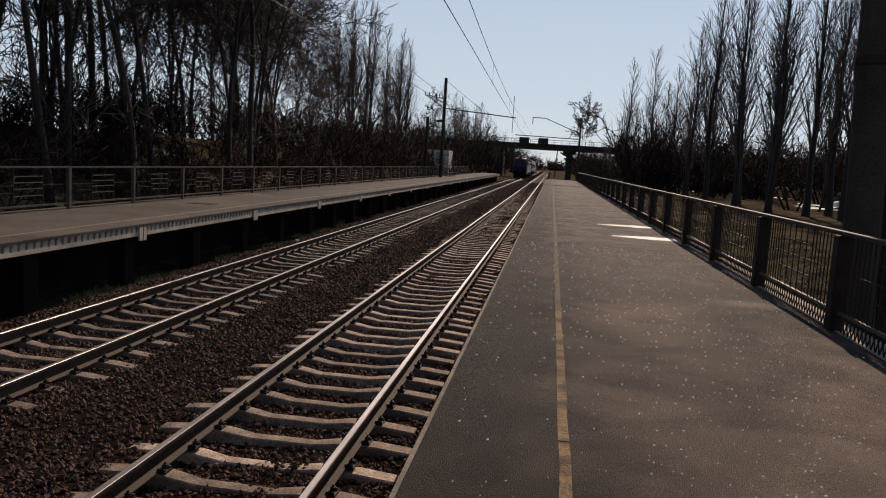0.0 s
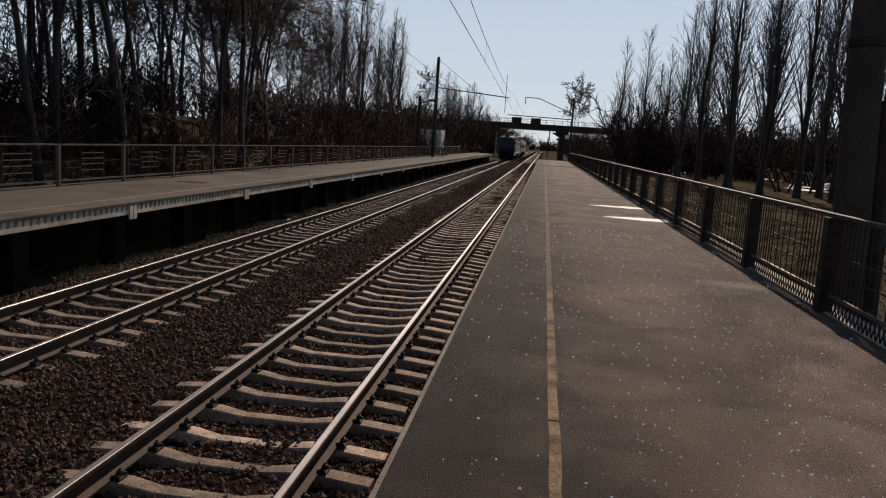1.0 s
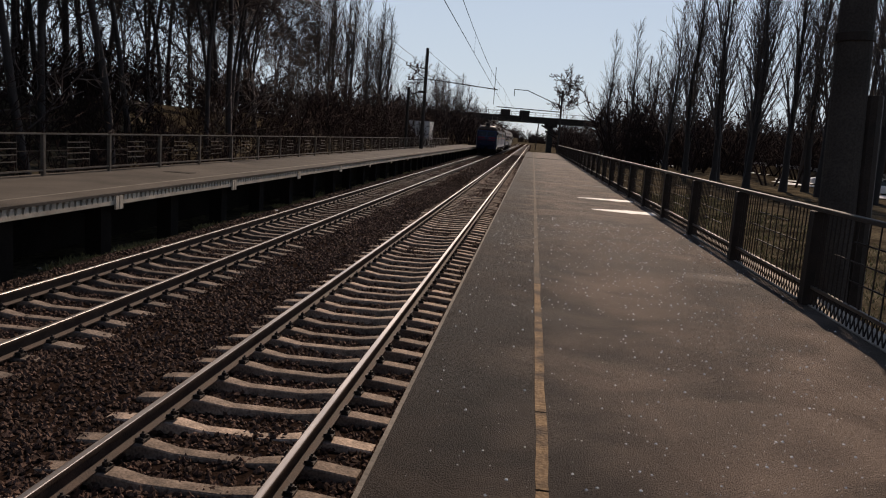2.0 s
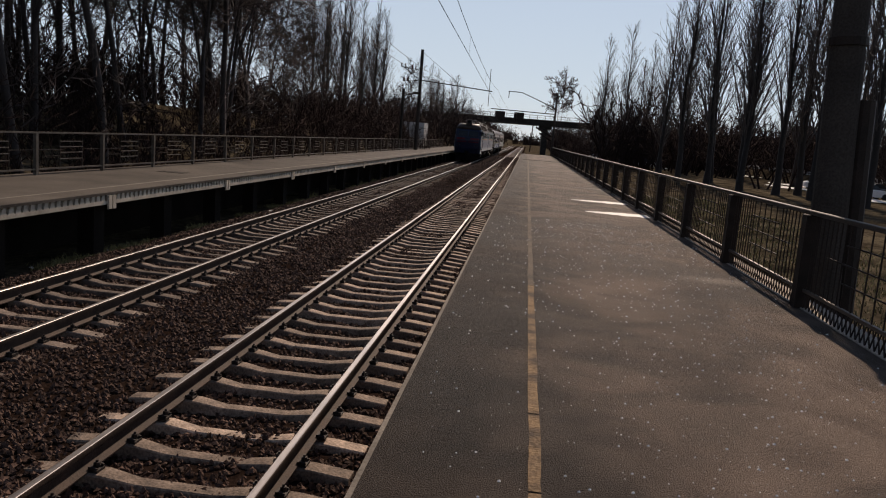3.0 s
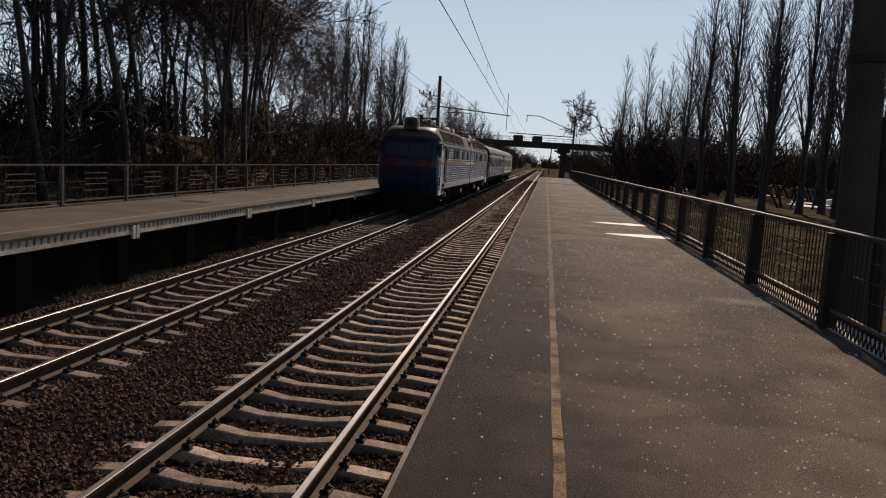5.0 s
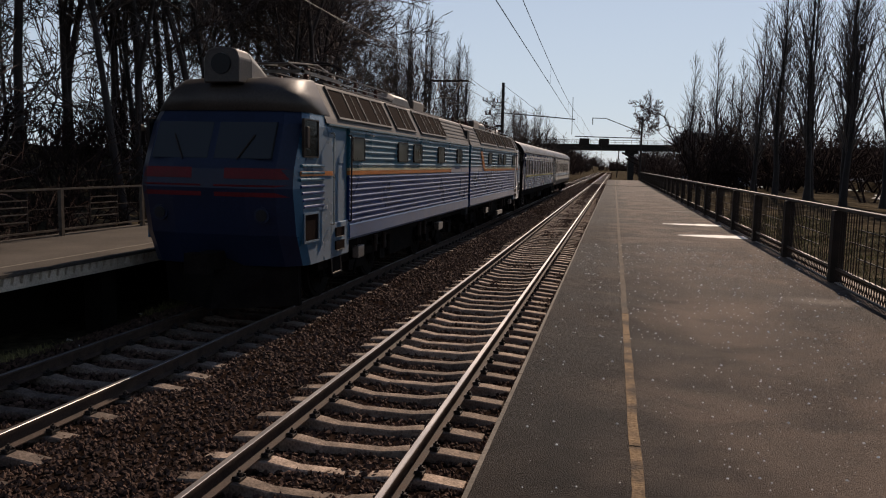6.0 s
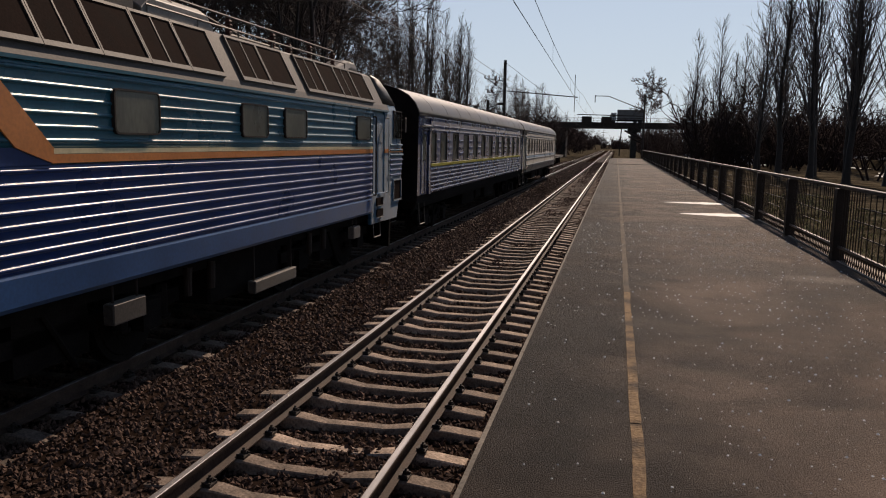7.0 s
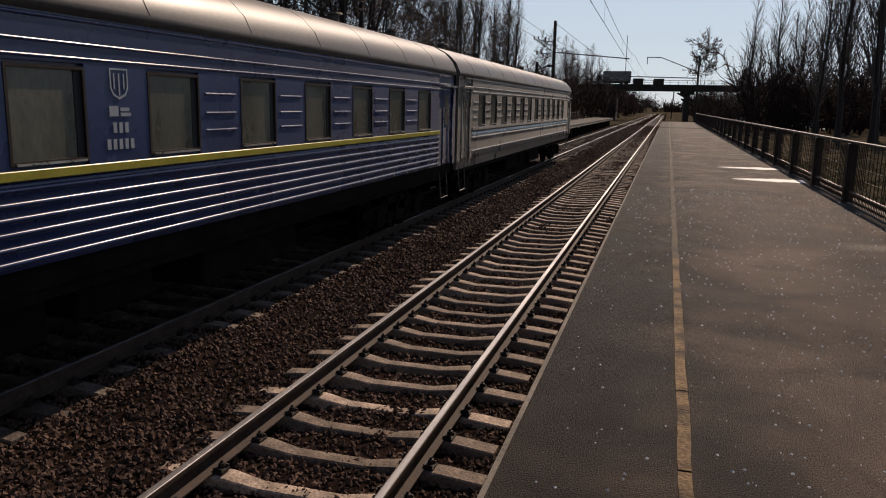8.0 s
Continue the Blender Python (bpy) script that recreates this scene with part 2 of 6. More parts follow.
MAST = mat("sooty_mast_concrete", (0.052, 0.044, 0.038), 0.9, 0, 0.35, 1.5, 40, 0.3, spec=0.15)
KERB = mat("pale_kerb_concrete", (0.34, 0.29, 0.235), 0.9, 0, 0.3, 3, 40, 0.3, spec=0.15)
EDGE = mat("platform_edge_concrete", (0.17, 0.148, 0.122), 0.9, 0, 0.3, 2, 40, 0.3, spec=0.15)
WIRE = mat("overhead_wire", (0.035, 0.03, 0.027), 0.7, 0.2, 0.2, 3, 40, 0)
LAMP_GLASS = mat("headlamp_glass", (0.012, 0.012, 0.013), 0.45, 0.0, 0.1, 4, 40, 0, spec=0.2)
CAR_WHITE = mat("pale_car_paint", (0.7, 0.7, 0.7), 0.3, 0, 0.08, 2, 20, 0)
CAR_GREY = mat("grey_car_paint", (0.2, 0.21, 0.22), 0.3, 0.2, 0.1, 2, 20, 0)
TRUCK_PAINT = mat("truck_body_paint", (0.1, 0.095, 0.09), 0.6, 0, 0.2, 1, 20, 0.05)
PLASTER = mat("pale_plaster", (0.62, 0.6, 0.56), 0.85, 0, 0.15, 0.6, 20, 0.1)


def glass_dark():
    m = bpy.data.materials.new("dark_window_glass")
    m.use_nodes = True
    b = m.node_tree.nodes["Principled BSDF"]
    b.inputs["Base Color"].default_value = (0.02, 0.022, 0.02, 1)
    b.inputs["Roughness"].default_value = 0.08
    n = m.node_tree.nodes.new("ShaderNodeTexNoise")
    n.inputs["Scale"].default_value = 1.5
    mr = m.node_tree.nodes.new("ShaderNodeMapRange")
    mr.inputs["To Min"].default_value, mr.inputs["To Max"].default_value = 0.04, 0.22
    m.node_tree.links.new(n.outputs["Fac"], mr.inputs["Value"])
    m.node_tree.links.new(mr.outputs[0], b.inputs["Roughness"])
    return m


GLASS = glass_dark()


# ---- mesh helpers ----
def box(bm, x0, x1, y0, y1, z0, z1):
    v = [bm.verts.new(p) for p in ((x0, y0, z0), (x1, y0, z0), (x1, y1, z0), (x0, y1, z0), (x0, y0, z1), (x1, y0, z1), (x1, y1, z1), (x0, y1, z1))]
    for f in ((0, 3, 2, 1), (4, 5, 6, 7), (0, 1, 5, 4), (1, 2, 6, 5), (2, 3, 7, 6), (3, 0, 4, 7)):
        bm.faces.new([v[i] for i in f])


def tube(bm, p0, p1, r0, r1=None, n=8):
    r1 = r0 if r1 is None else r1
    p0, p1 = Vector(p0), Vector(p1)
    d = (p1 - p0).normalized()
    a = d.orthogonal().normalized()
    b = d.cross(a)
    rings = []
    for p, r in ((p0, r0), (p1, r1)):
        rings.append([bm.verts.new(p + (a * math.cos(k * math.tau / n) + b * math.sin(k * math.tau / n)) * r) for k in range(n)])
    for k in range(n):
        bm.faces.new((rings[0][k], rings[0][(k + 1) % n], rings[1][(k + 1) % n], rings[1][k]))
    bm.faces.new(rings[0][::-1])
    bm.faces.new(rings[1])


def extrude_y(bm, outline, y0, y1, cap=True):
    """A closed outline of (x, z), run along y."""
    a = [bm.verts.new((x, y0, z)) for x, z in outline]
    b = [bm.verts.new((x, y1, z)) for x, z in outline]
    n = len(a)
    for k in range(n):
        bm.faces.new((a[k], a[(k + 1) % n], b[(k + 1) % n], b[k]))
    if cap:
        # ends with corners of their own, so that smooth sides stay straight
        bm.faces.new([bm.verts.new(v.co) for v in a[::-1]])
        bm.faces.new([bm.verts.new(v.co) for v in b])


def loft(bm, rings, cap=True):
    """Skin over closed rings of equal length."""
    vs = [[bm.verts.new(p) for p in r] for r in rings]
    n = len(vs[0])
    for a, b in zip(vs, vs[1:]):
        for k in range(n):
            bm.faces.new((a[k], a[(k + 1) % n], b[(k + 1) % n], b[k]))
    if cap:
        bm.faces.new(vs[0][::-1])
        bm.faces.new(vs[-1])


def finish(name, bm, material, bevel=0.0, smooth=False):
    if bevel:
        bmesh.ops.bevel(bm, geom=bm.edges[:], offset=bevel, segments=1, affect="EDGES", clamp_overlap=True)
    bmesh.ops.recalc_face_normals(bm, faces=bm.faces[:])
    me = bpy.data.meshes.new(name)
    bm.to_mesh(me)
    bm.free()
    me.materials.append(material)
    if smooth:
        for p in me.polygons:
            p.use_smooth = True
    return me


def part(name, bm, material, parent=None, label="", bevel=0.0, smooth=False, at=None):
    me = finish(name, bm, material, bevel, smooth)
    ob = new(name, me)
    if parent is not None:
        ob.parent = parent
    if at is not None:
        ob.matrix_basis = at
    if label:
        tagged(ob, label)
    return ob


def boxes(name, dims, material, parent=None, label="", bevel=0.0, at=None):
    bm = bmesh.new()
    for d in dims:
        box(bm, *d)
    return part(name, bm, material, parent, label, bevel, at=at)


def rods(name, ends, r, material, parent=None, label="", n=6, at=None):
    bm = bmesh.new()
    for p0, p1 in ends:
        tube(bm, p0, p1, r, r, n)
    return part(name, bm, material, parent, label, at=at)


def raw_mesh(name, verts, faces, material, smooth=False):
    me = bpy.data.meshes.new(name)
    me.from_pydata(verts, [], faces)
    me.materials.append(material)
    if smooth:
        me.polygons.foreach_set("use_smooth", [True] * len(me.polygons))
    return me


def shared(name, me, parent, m, label=""):
    ob = new(name, me)
    ob.parent = parent
    ob.matrix_basis = m
    if label:
        tagged(ob, label)
    return ob


NEAR_X, FAR_X = -2.54, -6.64      # centre lines of the two tracks; rail tops at z = 0


# ---- ground ----
def ground_height(x, y):
    h = -0.38
    if x < -13.0:
        k = min(1.0, (-13.0 - x) / 9.0)
        h += 3.6 * k * k * (3 - 2 * k) + 0.25 * noise.noise((x * 0.2, y * 0.2, 0))
    if x > 4.5:
        k = min(1.0, (x - 4.5) / 8.0)
        h += 0.2 * k + 0.12 * noise.noise((x * 0.3, y * 0.3, 3)) * k
    if abs(x) > 200 or y > 500 or y < -200:
        h = -0.38 if x > -13 else 3.2
    return h


def make_ground():
    xs = [-3000, -900, -300, -120, -80] + [-60 + 2 * k for k in range(18)] + [-24 + k for k in range(12)] + [-12.5, -9, -4, 0, 4.5] + [5 + k for k in range(12)] + [18 + 3 * k for k in range(14)] + [80, 120, 300, 900, 3000]
    ys = [-900, -200, -60, -30] + [-20 + 2.5 * k for k in range(60)] + [135 + 8 * k for k in range(20)] + [320, 450, 700, 1400, 3500]
    xs, ys = sorted(set(xs)), sorted(set(ys))
    verts = [(x, y, ground_height(x, y)) for y in ys for x in xs]
    n = len(xs)
    faces = [(j * n + i, j * n + i + 1, (j + 1) * n + i + 1, (j + 1) * n + i) for j in range(len(ys) - 1) for i in range(n - 1)]
    ob = new("ground", raw_mesh("ground", verts, faces, EARTH, True))
    tagged(ob, "brown early spring earth with dry leaves and grass", "ground", kind="structure")


make_ground()


def make_ballast():
    """The gravel bed of both tracks: a lumpy sheet, and single stones near the platform."""
    rng = np.random.default_rng(5)
    xs = np.concatenate([np.arange(-9.4, -0.5, 0.18)])
    ys = np.concatenate([np.arange(-6, 40, 0.3), np.arange(40, 420, 4.0)])

    def bed(x, y):
        z = -0.256
        for c in (NEAR_X, FAR_X):
            z += 0.03 * math.exp(-((abs(x - c) - 1.45) / 0.3) ** 2)
        if x > NEAR_X - 1.0:
            z -= 0.035
        elif abs(x - FAR_X) < 0.8:
            z -= 0.035
        z += 0.055 * noise.noise((x * 0.7, y * 0.45, 1)) + 0.02 * noise.noise((x * 3, y * 3, 2))
        z -= 0.22 * max(0.0, min(1.0, (-8.45 - x) / 0.8))
        return z

    verts = [(x, y, bed(x, y)) for y in ys for x in xs]
    n = len(xs)
    faces = [(j * n + i, j * n + i + 1, (j + 1) * n + i + 1, (j + 1) * n + i) for j in range(len(ys) - 1) for i in range(n - 1)]
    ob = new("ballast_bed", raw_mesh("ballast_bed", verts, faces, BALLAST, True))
    tagged(ob, "near-black track bed between the platforms, stone gap shade in its colour", "ballast", kind="structure")
    # stones
    base = np.array([(1, 0, 0), (-0.9, 0.1, 0), (0.1, 1, 0.1), (0, -1, 0), (0.1, 0, 0.8), (0, 0.1, -0.8)])
    tri = np.array([(0, 2, 4), (2, 1, 4), (1, 3, 4), (3, 0, 4), (2, 0, 5), (1, 2, 5), (3, 1, 5), (0, 3, 5)])
    pts = []
    while len(pts) < 76000:
        y = 2.8 + 40 * rng.random() ** 1.75
        x = -8.9 + 8.2 * rng.random()
        pts.append((x, y))
    while len(pts) < 94000:
        y = 38 + 95 * rng.random() ** 1.3
        pts.append((-8.9 + 8.2 * rng.random(), y))
    V, F = [], []
    for k, (x, y) in enumerate(pts):
        s = (0.016 + 0.019 * rng.random()) * (1 + y / 45 + (max(0.0, y - 38) / 60))
        sc = s * (0.7 + 0.6 * rng.random(3))
        a = rng.random() * 6.28
        c, d = math.cos(a), math.sin(a)
        p = (base + rng.normal(0, 0.12, base.shape)) * sc
        tl = rng.random() * 6.28
        p = np.stack([p[:, 0], p[:, 1] * math.cos(tl) - p[:, 2] * math.sin(tl), p[:, 1] * math.sin(tl) + p[:, 2] * math.cos(tl)], 1)
        q = np.stack([p[:, 0] * c - p[:, 1] * d + x, p[:, 0] * d + p[:, 1] * c + y, p[:, 2] + bed(x, y) + s * 0.35], 1)
        V.append(q)
        F.append(tri + 6 * k)
    V, F = np.concatenate(V), np.concatenate(F)
    ob = new("ballast_stones", raw_mesh("ballast_stones", V.tolist(), F.tolist(), STONE))
    tagged(ob, "loose brown crushed granite stones between the rails", "ballast", kind="stuff")


make_ballast()


# ---- tracks ----
RAIL_HALF = [(0.036, 0.0), (0.037, -0.012), (0.036, -0.034), (0.01, -0.048), (0.009, -0.145), (0.075, -0.168), (0.075, -0.18)]
RAIL_OUTLINE = [(-x, z) for x, z in RAIL_HALF[::-1]] + RAIL_HALF
SLEEPER_TOP = [(-1.35, -0.215), (-1.0, -0.182), (-0.62, -0.182), (-0.34, -0.226), (0.34, -0.226), (0.62, -0.182), (1.0, -0.182), (1.35, -0.215)]


def sleeper_mesh(material):
    bm = bmesh.new()
    rings = []
    for x, z in SLEEPER_TOP:
        w = 0.082 if abs(x) < 0.5 else 0.1
        rings.append([(x, -w - 0.03, -0.42), (x, w + 0.03, -0.42), (x, w, z - 0.012), (x, w - 0.015, z), (x, -w + 0.015, z), (x, -w, z - 0.012)])
    loft(bm, rings)
    return finish("sleeper", bm, material)


def clip_mesh():
    """Two bolted spring clips and a pad, one on each side of the rail's foot."""
    bm = bmesh.new()
    for s in (-1, 1):
        box(bm, s * 0.075, s * 0.15, -0.06, 0.06, -0.185, -0.16)
        box(bm, s * 0.06, s * 0.11, -0.045, 0.045, -0.162, -0.14)
        tube(bm, (s * 0.115, 0, -0.165), (s * 0.115, 0, -0.085), 0.014, 0.012, 6)
        tube(bm, (s * 0.115, 0, -0.135), (s * 0.115, 0, -0.105), 0.03, 0.028, 6)
        tube(bm, (s * 0.085, -0.05, -0.14), (s * 0.145, -0.05, -0.15), 0.013, 0.013, 5)
        tube(bm, (s * 0.085, 0.05, -0.14), (s * 0.145, 0.05, -0.15), 0.013, 0.013, 5)
    return finish("rail_clip", bm, CLIP)


SLEEPER_ME, GRIMY_ME, CLIP_ME = sleeper_mesh(SLEEPER), sleeper_mesh(SLEEPER_GRIMY), clip_mesh()


def make_track(xc, y_first, label, sleeper):
    tr = tagged(new("track"), label, "railway track", "railway tracks", "structure")
    tr.matrix_basis = pose(xc, 0, 0)
    for s in (-1, 1):
        bm = bmesh.new()
        extrude_y(bm, RAIL_OUTLINE, -40, 420)
        rail = part("rail", bm, RAIL, tr, "rusty steel rail with polished head", at=pose(s * 0.795, 0, 0))
        bm = bmesh.new()
        extrude_y(bm, [(-0.03, 0.0005), (0.03, 0.0005), (0.026, 0.0045), (-0.026, 0.0045)], -40, 420)
        part("running_surface", bm, RAIL_TOP, rail, "polished running surface")
    rng = random.Random(int(-xc * 100))
    step, k, y = 0.61, 0, y_first - 0.61 * 12
    far_rings_v, far_f = [], []
    me_v = np.array([v.co[:] for v in sleeper.vertices])
    me_f = [list(p.vertices) for p in sleeper.polygons]
    while y < 330:
        drop = rng.choice((0, 0, 0, -0.008, -0.015, -0.025))
        ang, dx = rng.gauss(0, 0.7), rng.gauss(0, 0.015)
        if y < 75:
            sl = shared("sleeper", sleeper, tr, pose(dx, y, drop, 0, 0, ang))
            if y < 26:
                for s in (-1, 1):
                    shared("rail_clip", CLIP_ME, sl, pose(s * 0.795 - dx, 0, -drop), "dark bolted rail fastening")
        else:
            b0 = len(far_rings_v)
            far_rings_v += [(p[0] + dx, p[1] + y, p[2] + drop) for p in me_v]
            far_f += [[i + b0 for i in f] for f in me_f]
        y += step + rng.gauss(0, 0.012)
    ob = new("distant_sleepers", raw_mesh("distant_sleepers", far_rings_v, far_f, sleeper.materials[0]))
    ob.parent = tr
    tagged(ob, "distant concrete sleepers", kind="stuff")
    bm = bmesh.new()
    yy = 26.3
    while yy < 110:
        for s in (-1, 1):
            for q in (-0.11, 0.11):
                box(bm, s * 0.795 + q - 0.03, s * 0.795 + q + 0.03, yy - 0.05, yy + 0.05, -0.2, -0.12)
        yy += 0.61
    ob = part("distant_rail_clips", bm, CLIP, tr)
    tagged(ob, "distant rail fastenings", kind="stuff")


make_track(NEAR_X, 5.66, "railway track with rusty rails on concrete sleepers in brown ballast", SLEEPER_ME)
make_track(FAR_X, 5.66, "second railway track with polished rails on grimy concrete sleepers", GRIMY_ME)


# ---- near platform ----
def make_near_platform():
    pf = tagged(new("platform_near"), "high asphalt platform with pale edge and worn yellow line", "platform", kind="structure")
    bm = bmesh.new()
    xs = np.linspace(-0.6, 3.55, 22)
    ys = np.concatenate([np.arange(-12, 30, 0.5), np.arange(30, 106, 3.0)])
    grid = [[bm.verts.new((x, y, DECK + (0.004 * noise.noise((x * 0.8, y * 0.5, 7)) if 0 < i < 21 else 0))) for i, x in enumerate(xs)] for y in ys]
    for r0, r1 in zip(grid, grid[1:]):
        for k in range(len(xs) - 1):
            bm.faces.new((r0[k], r0[k + 1], r1[k + 1], r1[k]))
    part("asphalt_surface", bm, ASPHALT, pf, "grey-brown asphalt with pale grains and stains", smooth=True)
    y = -12.0
    while y < 100:
        # Slabs and piers under the deck use the shade-darkened concrete.
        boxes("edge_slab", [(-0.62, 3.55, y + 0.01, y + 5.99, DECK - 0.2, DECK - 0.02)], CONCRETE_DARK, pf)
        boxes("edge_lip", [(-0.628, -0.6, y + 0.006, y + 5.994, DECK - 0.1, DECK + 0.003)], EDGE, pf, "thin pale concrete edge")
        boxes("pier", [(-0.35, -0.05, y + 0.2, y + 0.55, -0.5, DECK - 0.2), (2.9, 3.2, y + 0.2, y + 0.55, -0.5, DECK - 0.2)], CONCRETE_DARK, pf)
        y += 6.0
    # worn yellow line of uneven width, in strokes
    rng = random.Random(3)
    y = -6.0
    while y < 100:
        ln = rng.uniform(0.5, 1.3)
        bm = bmesh.new()
        n = 10

        def rim(yy, side):
            return 0.25 + side * (0.034 + 0.01 * noise.noise((side * 3, yy * 1.3, 0)) + 0.006 * noise.noise((side * 9, yy * 9, 0)))

        left = [(rim(y + ln * k / n, -1), y + ln * k / n, DECK + 0.0055) for k in range(n + 1)]
        right = [(rim(y + ln * k / n, 1), y + ln * k / n, DECK + 0.0055) for k in range(n + 1)]
        lv, rv = [bm.verts.new(p) for p in left], [bm.verts.new(p) for p in right]
        for k in range(n):
            bm.faces.new((lv[k], rv[k], rv[k + 1], lv[k + 1]))
        part("line_stroke", bm, YELLOW_LINE if y < 8.5 + rng.uniform(-2.5, 2.5) else YELLOW_FADED, pf)
        y += ln + rng.choice((0.0, 0.0, 0.0, 0.02))
    # pale patches on the asphalt, tapering to the left
    for (x0, x1, y0, y1), m, lb in (((1.7, 3.34, 19.7, 20.6), BRIGHT_PATCH, "bright pale patch"), ((1.56, 3.25, 23.7, 24.5), BRIGHT_PATCH, "bright pale patch"),
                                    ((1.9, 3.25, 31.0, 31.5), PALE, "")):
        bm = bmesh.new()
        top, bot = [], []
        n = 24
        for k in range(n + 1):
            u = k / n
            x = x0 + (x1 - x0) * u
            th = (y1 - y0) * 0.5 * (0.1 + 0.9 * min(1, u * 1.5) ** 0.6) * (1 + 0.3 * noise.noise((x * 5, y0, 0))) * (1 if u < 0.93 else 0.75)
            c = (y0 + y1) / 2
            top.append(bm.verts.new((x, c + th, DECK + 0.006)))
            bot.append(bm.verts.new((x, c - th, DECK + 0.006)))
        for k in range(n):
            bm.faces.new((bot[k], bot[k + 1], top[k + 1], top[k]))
        part("surface_patch", bm, m, pf, lb)
    boxes("expansion_joint", [(-0.6, 3.5, 71.2, 72.6, DECK + 0.008, DECK + 0.02)], CONCRETE_DARK, pf, "dark strip across the asphalt")


make_near_platform()


def make_near_fence():
    """Dark iron fence along the back of the near platform: wide posts, barred panels, handrail, kerb."""
    rng = random.Random(8)
    FX, STEP = 3.42, 3.36
    proto = None
    ys = [-4.2 + STEP * k for k in range(40)]
    for k, y in enumerate(ys):
        if y > 101:
            break
        m = pose(FX, y, DECK)
        if proto is None:
            f = tagged(new("fence_panel"), "dark iron platform fence panel with barred infill and wide post", "fence", "fence panels behind the near platform")
            boxes("post", [(-0.085, 0.085, -0.085, 0.085, 0.0, 1.1)], IRON, f, "wide dark square post", 0.008)
            boxes("handrail", [(-0.04, 0.04, 0.0, STEP, 1.1, 1.15)], HANDRAIL, f, "worn flat handrail", 0.006)
            boxes("bottom_rail", [(-0.02, 0.02, 0.085, STEP - 0.085, 0.2, 0.235)], IRON_RAIL, f)
            boxes("kerb", [(-0.02, 0.31, 0.0, STEP, -0.14, 0.012)], KERB, f, "rough pale concrete kerb", 0.008)
            # Rods added under the bottom rail in place of the bars' shadow hatch.
            rods("shadow_lattice", [((0, 0.1 + 0.105 * k, 0.012), (0, 0.1 + 0.105 * k + d, 0.2)) for k in range(31) for d in (-0.09, 0.09) if 0.09 < 0.1 + 0.105 * k + d < STEP - 0.09], 0.008, IRON, f, "crossed dark rods added for the bars' hatched shadow", 4)
            n = 26
            for i in range(n):
                yy = 0.16 + (STEP - 0.32) * i / (n - 1)
                if 8 <= i <= 17 and i % 2 == 0:
                    continue
                boxes("bar", [(-0.006, 0.006, yy - 0.006, yy + 0.006, 0.235, 1.1)], IRON, f)
            for zz, a, b in ((0.48, 1.05, 2.3), (0.68, 0.6, 2.75), (0.88, 1.05, 2.3)):
                boxes("cross_bar", [(-0.006, 0.008, a, b, zz - 0.007, zz + 0.007)], IRON, f)
            f.matrix_basis = m
            proto = f
        else:
            copy_thing(proto, m)


make_near_fence()


def make_grit():
    """Pale grains strewn on the asphalt, and dry grass beside the tracks and beyond the fence."""
    rng = np.random.default_rng(12)
    V, F = [], []
    tri = [(0, 2, 4), (2, 1, 4), (1, 3, 4), (3, 0, 4)]
    for k in range(2600):
        y = 2.0 + 15 * rng.random() ** 1.2
        x = rng.uniform(-0.5, 3.3)
        if rng.random() < 0.5:
            x = rng.normal(1.75, 0.7)
            if not -0.5 < x < 3.3:
                continue
        s = (0.0026 + 0.0085 * rng.random() ** 2.5) * (1 + y / 18)
        i = len(V)
        a = rng.random() * 3.1
        c, d = math.cos(a) * s, math.sin(a) * s
        z = DECK + 0.004 * noise.noise((x * 0.8, y * 0.5, 7)) - 0.001
        V += [(x + c, y + d, z), (x - c, y - d, z), (x - d, y + c, z), (x + d, y - c, z), (x, y, z + s * 0.8)]
        F += [tuple(i + q for q in f) for f in tri]
    tagged(new("pale_grit", raw_mesh("pale_grit", V, F, GRAIN)), "pale grains strewn over the asphalt", "grit", kind="stuff")
    V, F = [], []
    for k in range(46000):
        if k % 5 < 3:
            x, y = 3.9 + 9 * rng.random() ** 1.5, 4 + 50 * rng.random() ** 1.4
        else:
            x, y = rng.normal(-8.75, 0.22), 6 + 60 * rng.random() ** 1.4
            if noise.noise((x, y * 0.3, 5)) < 0.0:
                continue
        h = rng.uniform(0.04, 0.18) * (1.0 if x > 0 else 0.7)
        a = rng.random() * 6.28
        c, d = math.cos(a) * 0.008 * (1 + y / 20), math.sin(a) * 0.008 * (1 + y / 20)
        lx, ly = rng.normal(0, 0.5, 2) * h
        z = ground_height(x, y) if x > 0 else -0.33
        i = len(V)
        V += [(x - c, y - d, z), (x + c, y + d, z), (x - d * 0.6, y + c * 0.6, z), (x + lx, y + ly, z + h)]
        F += [(i, i + 1, i + 3), (i + 1, i + 2, i + 3), (i + 2, i, i + 3)]
    tagged(new("dry_grass", raw_mesh("dry_grass", V, F, GRASS)), "short dry olive grass beside track and fence", "grass", kind="stuff")


make_grit()


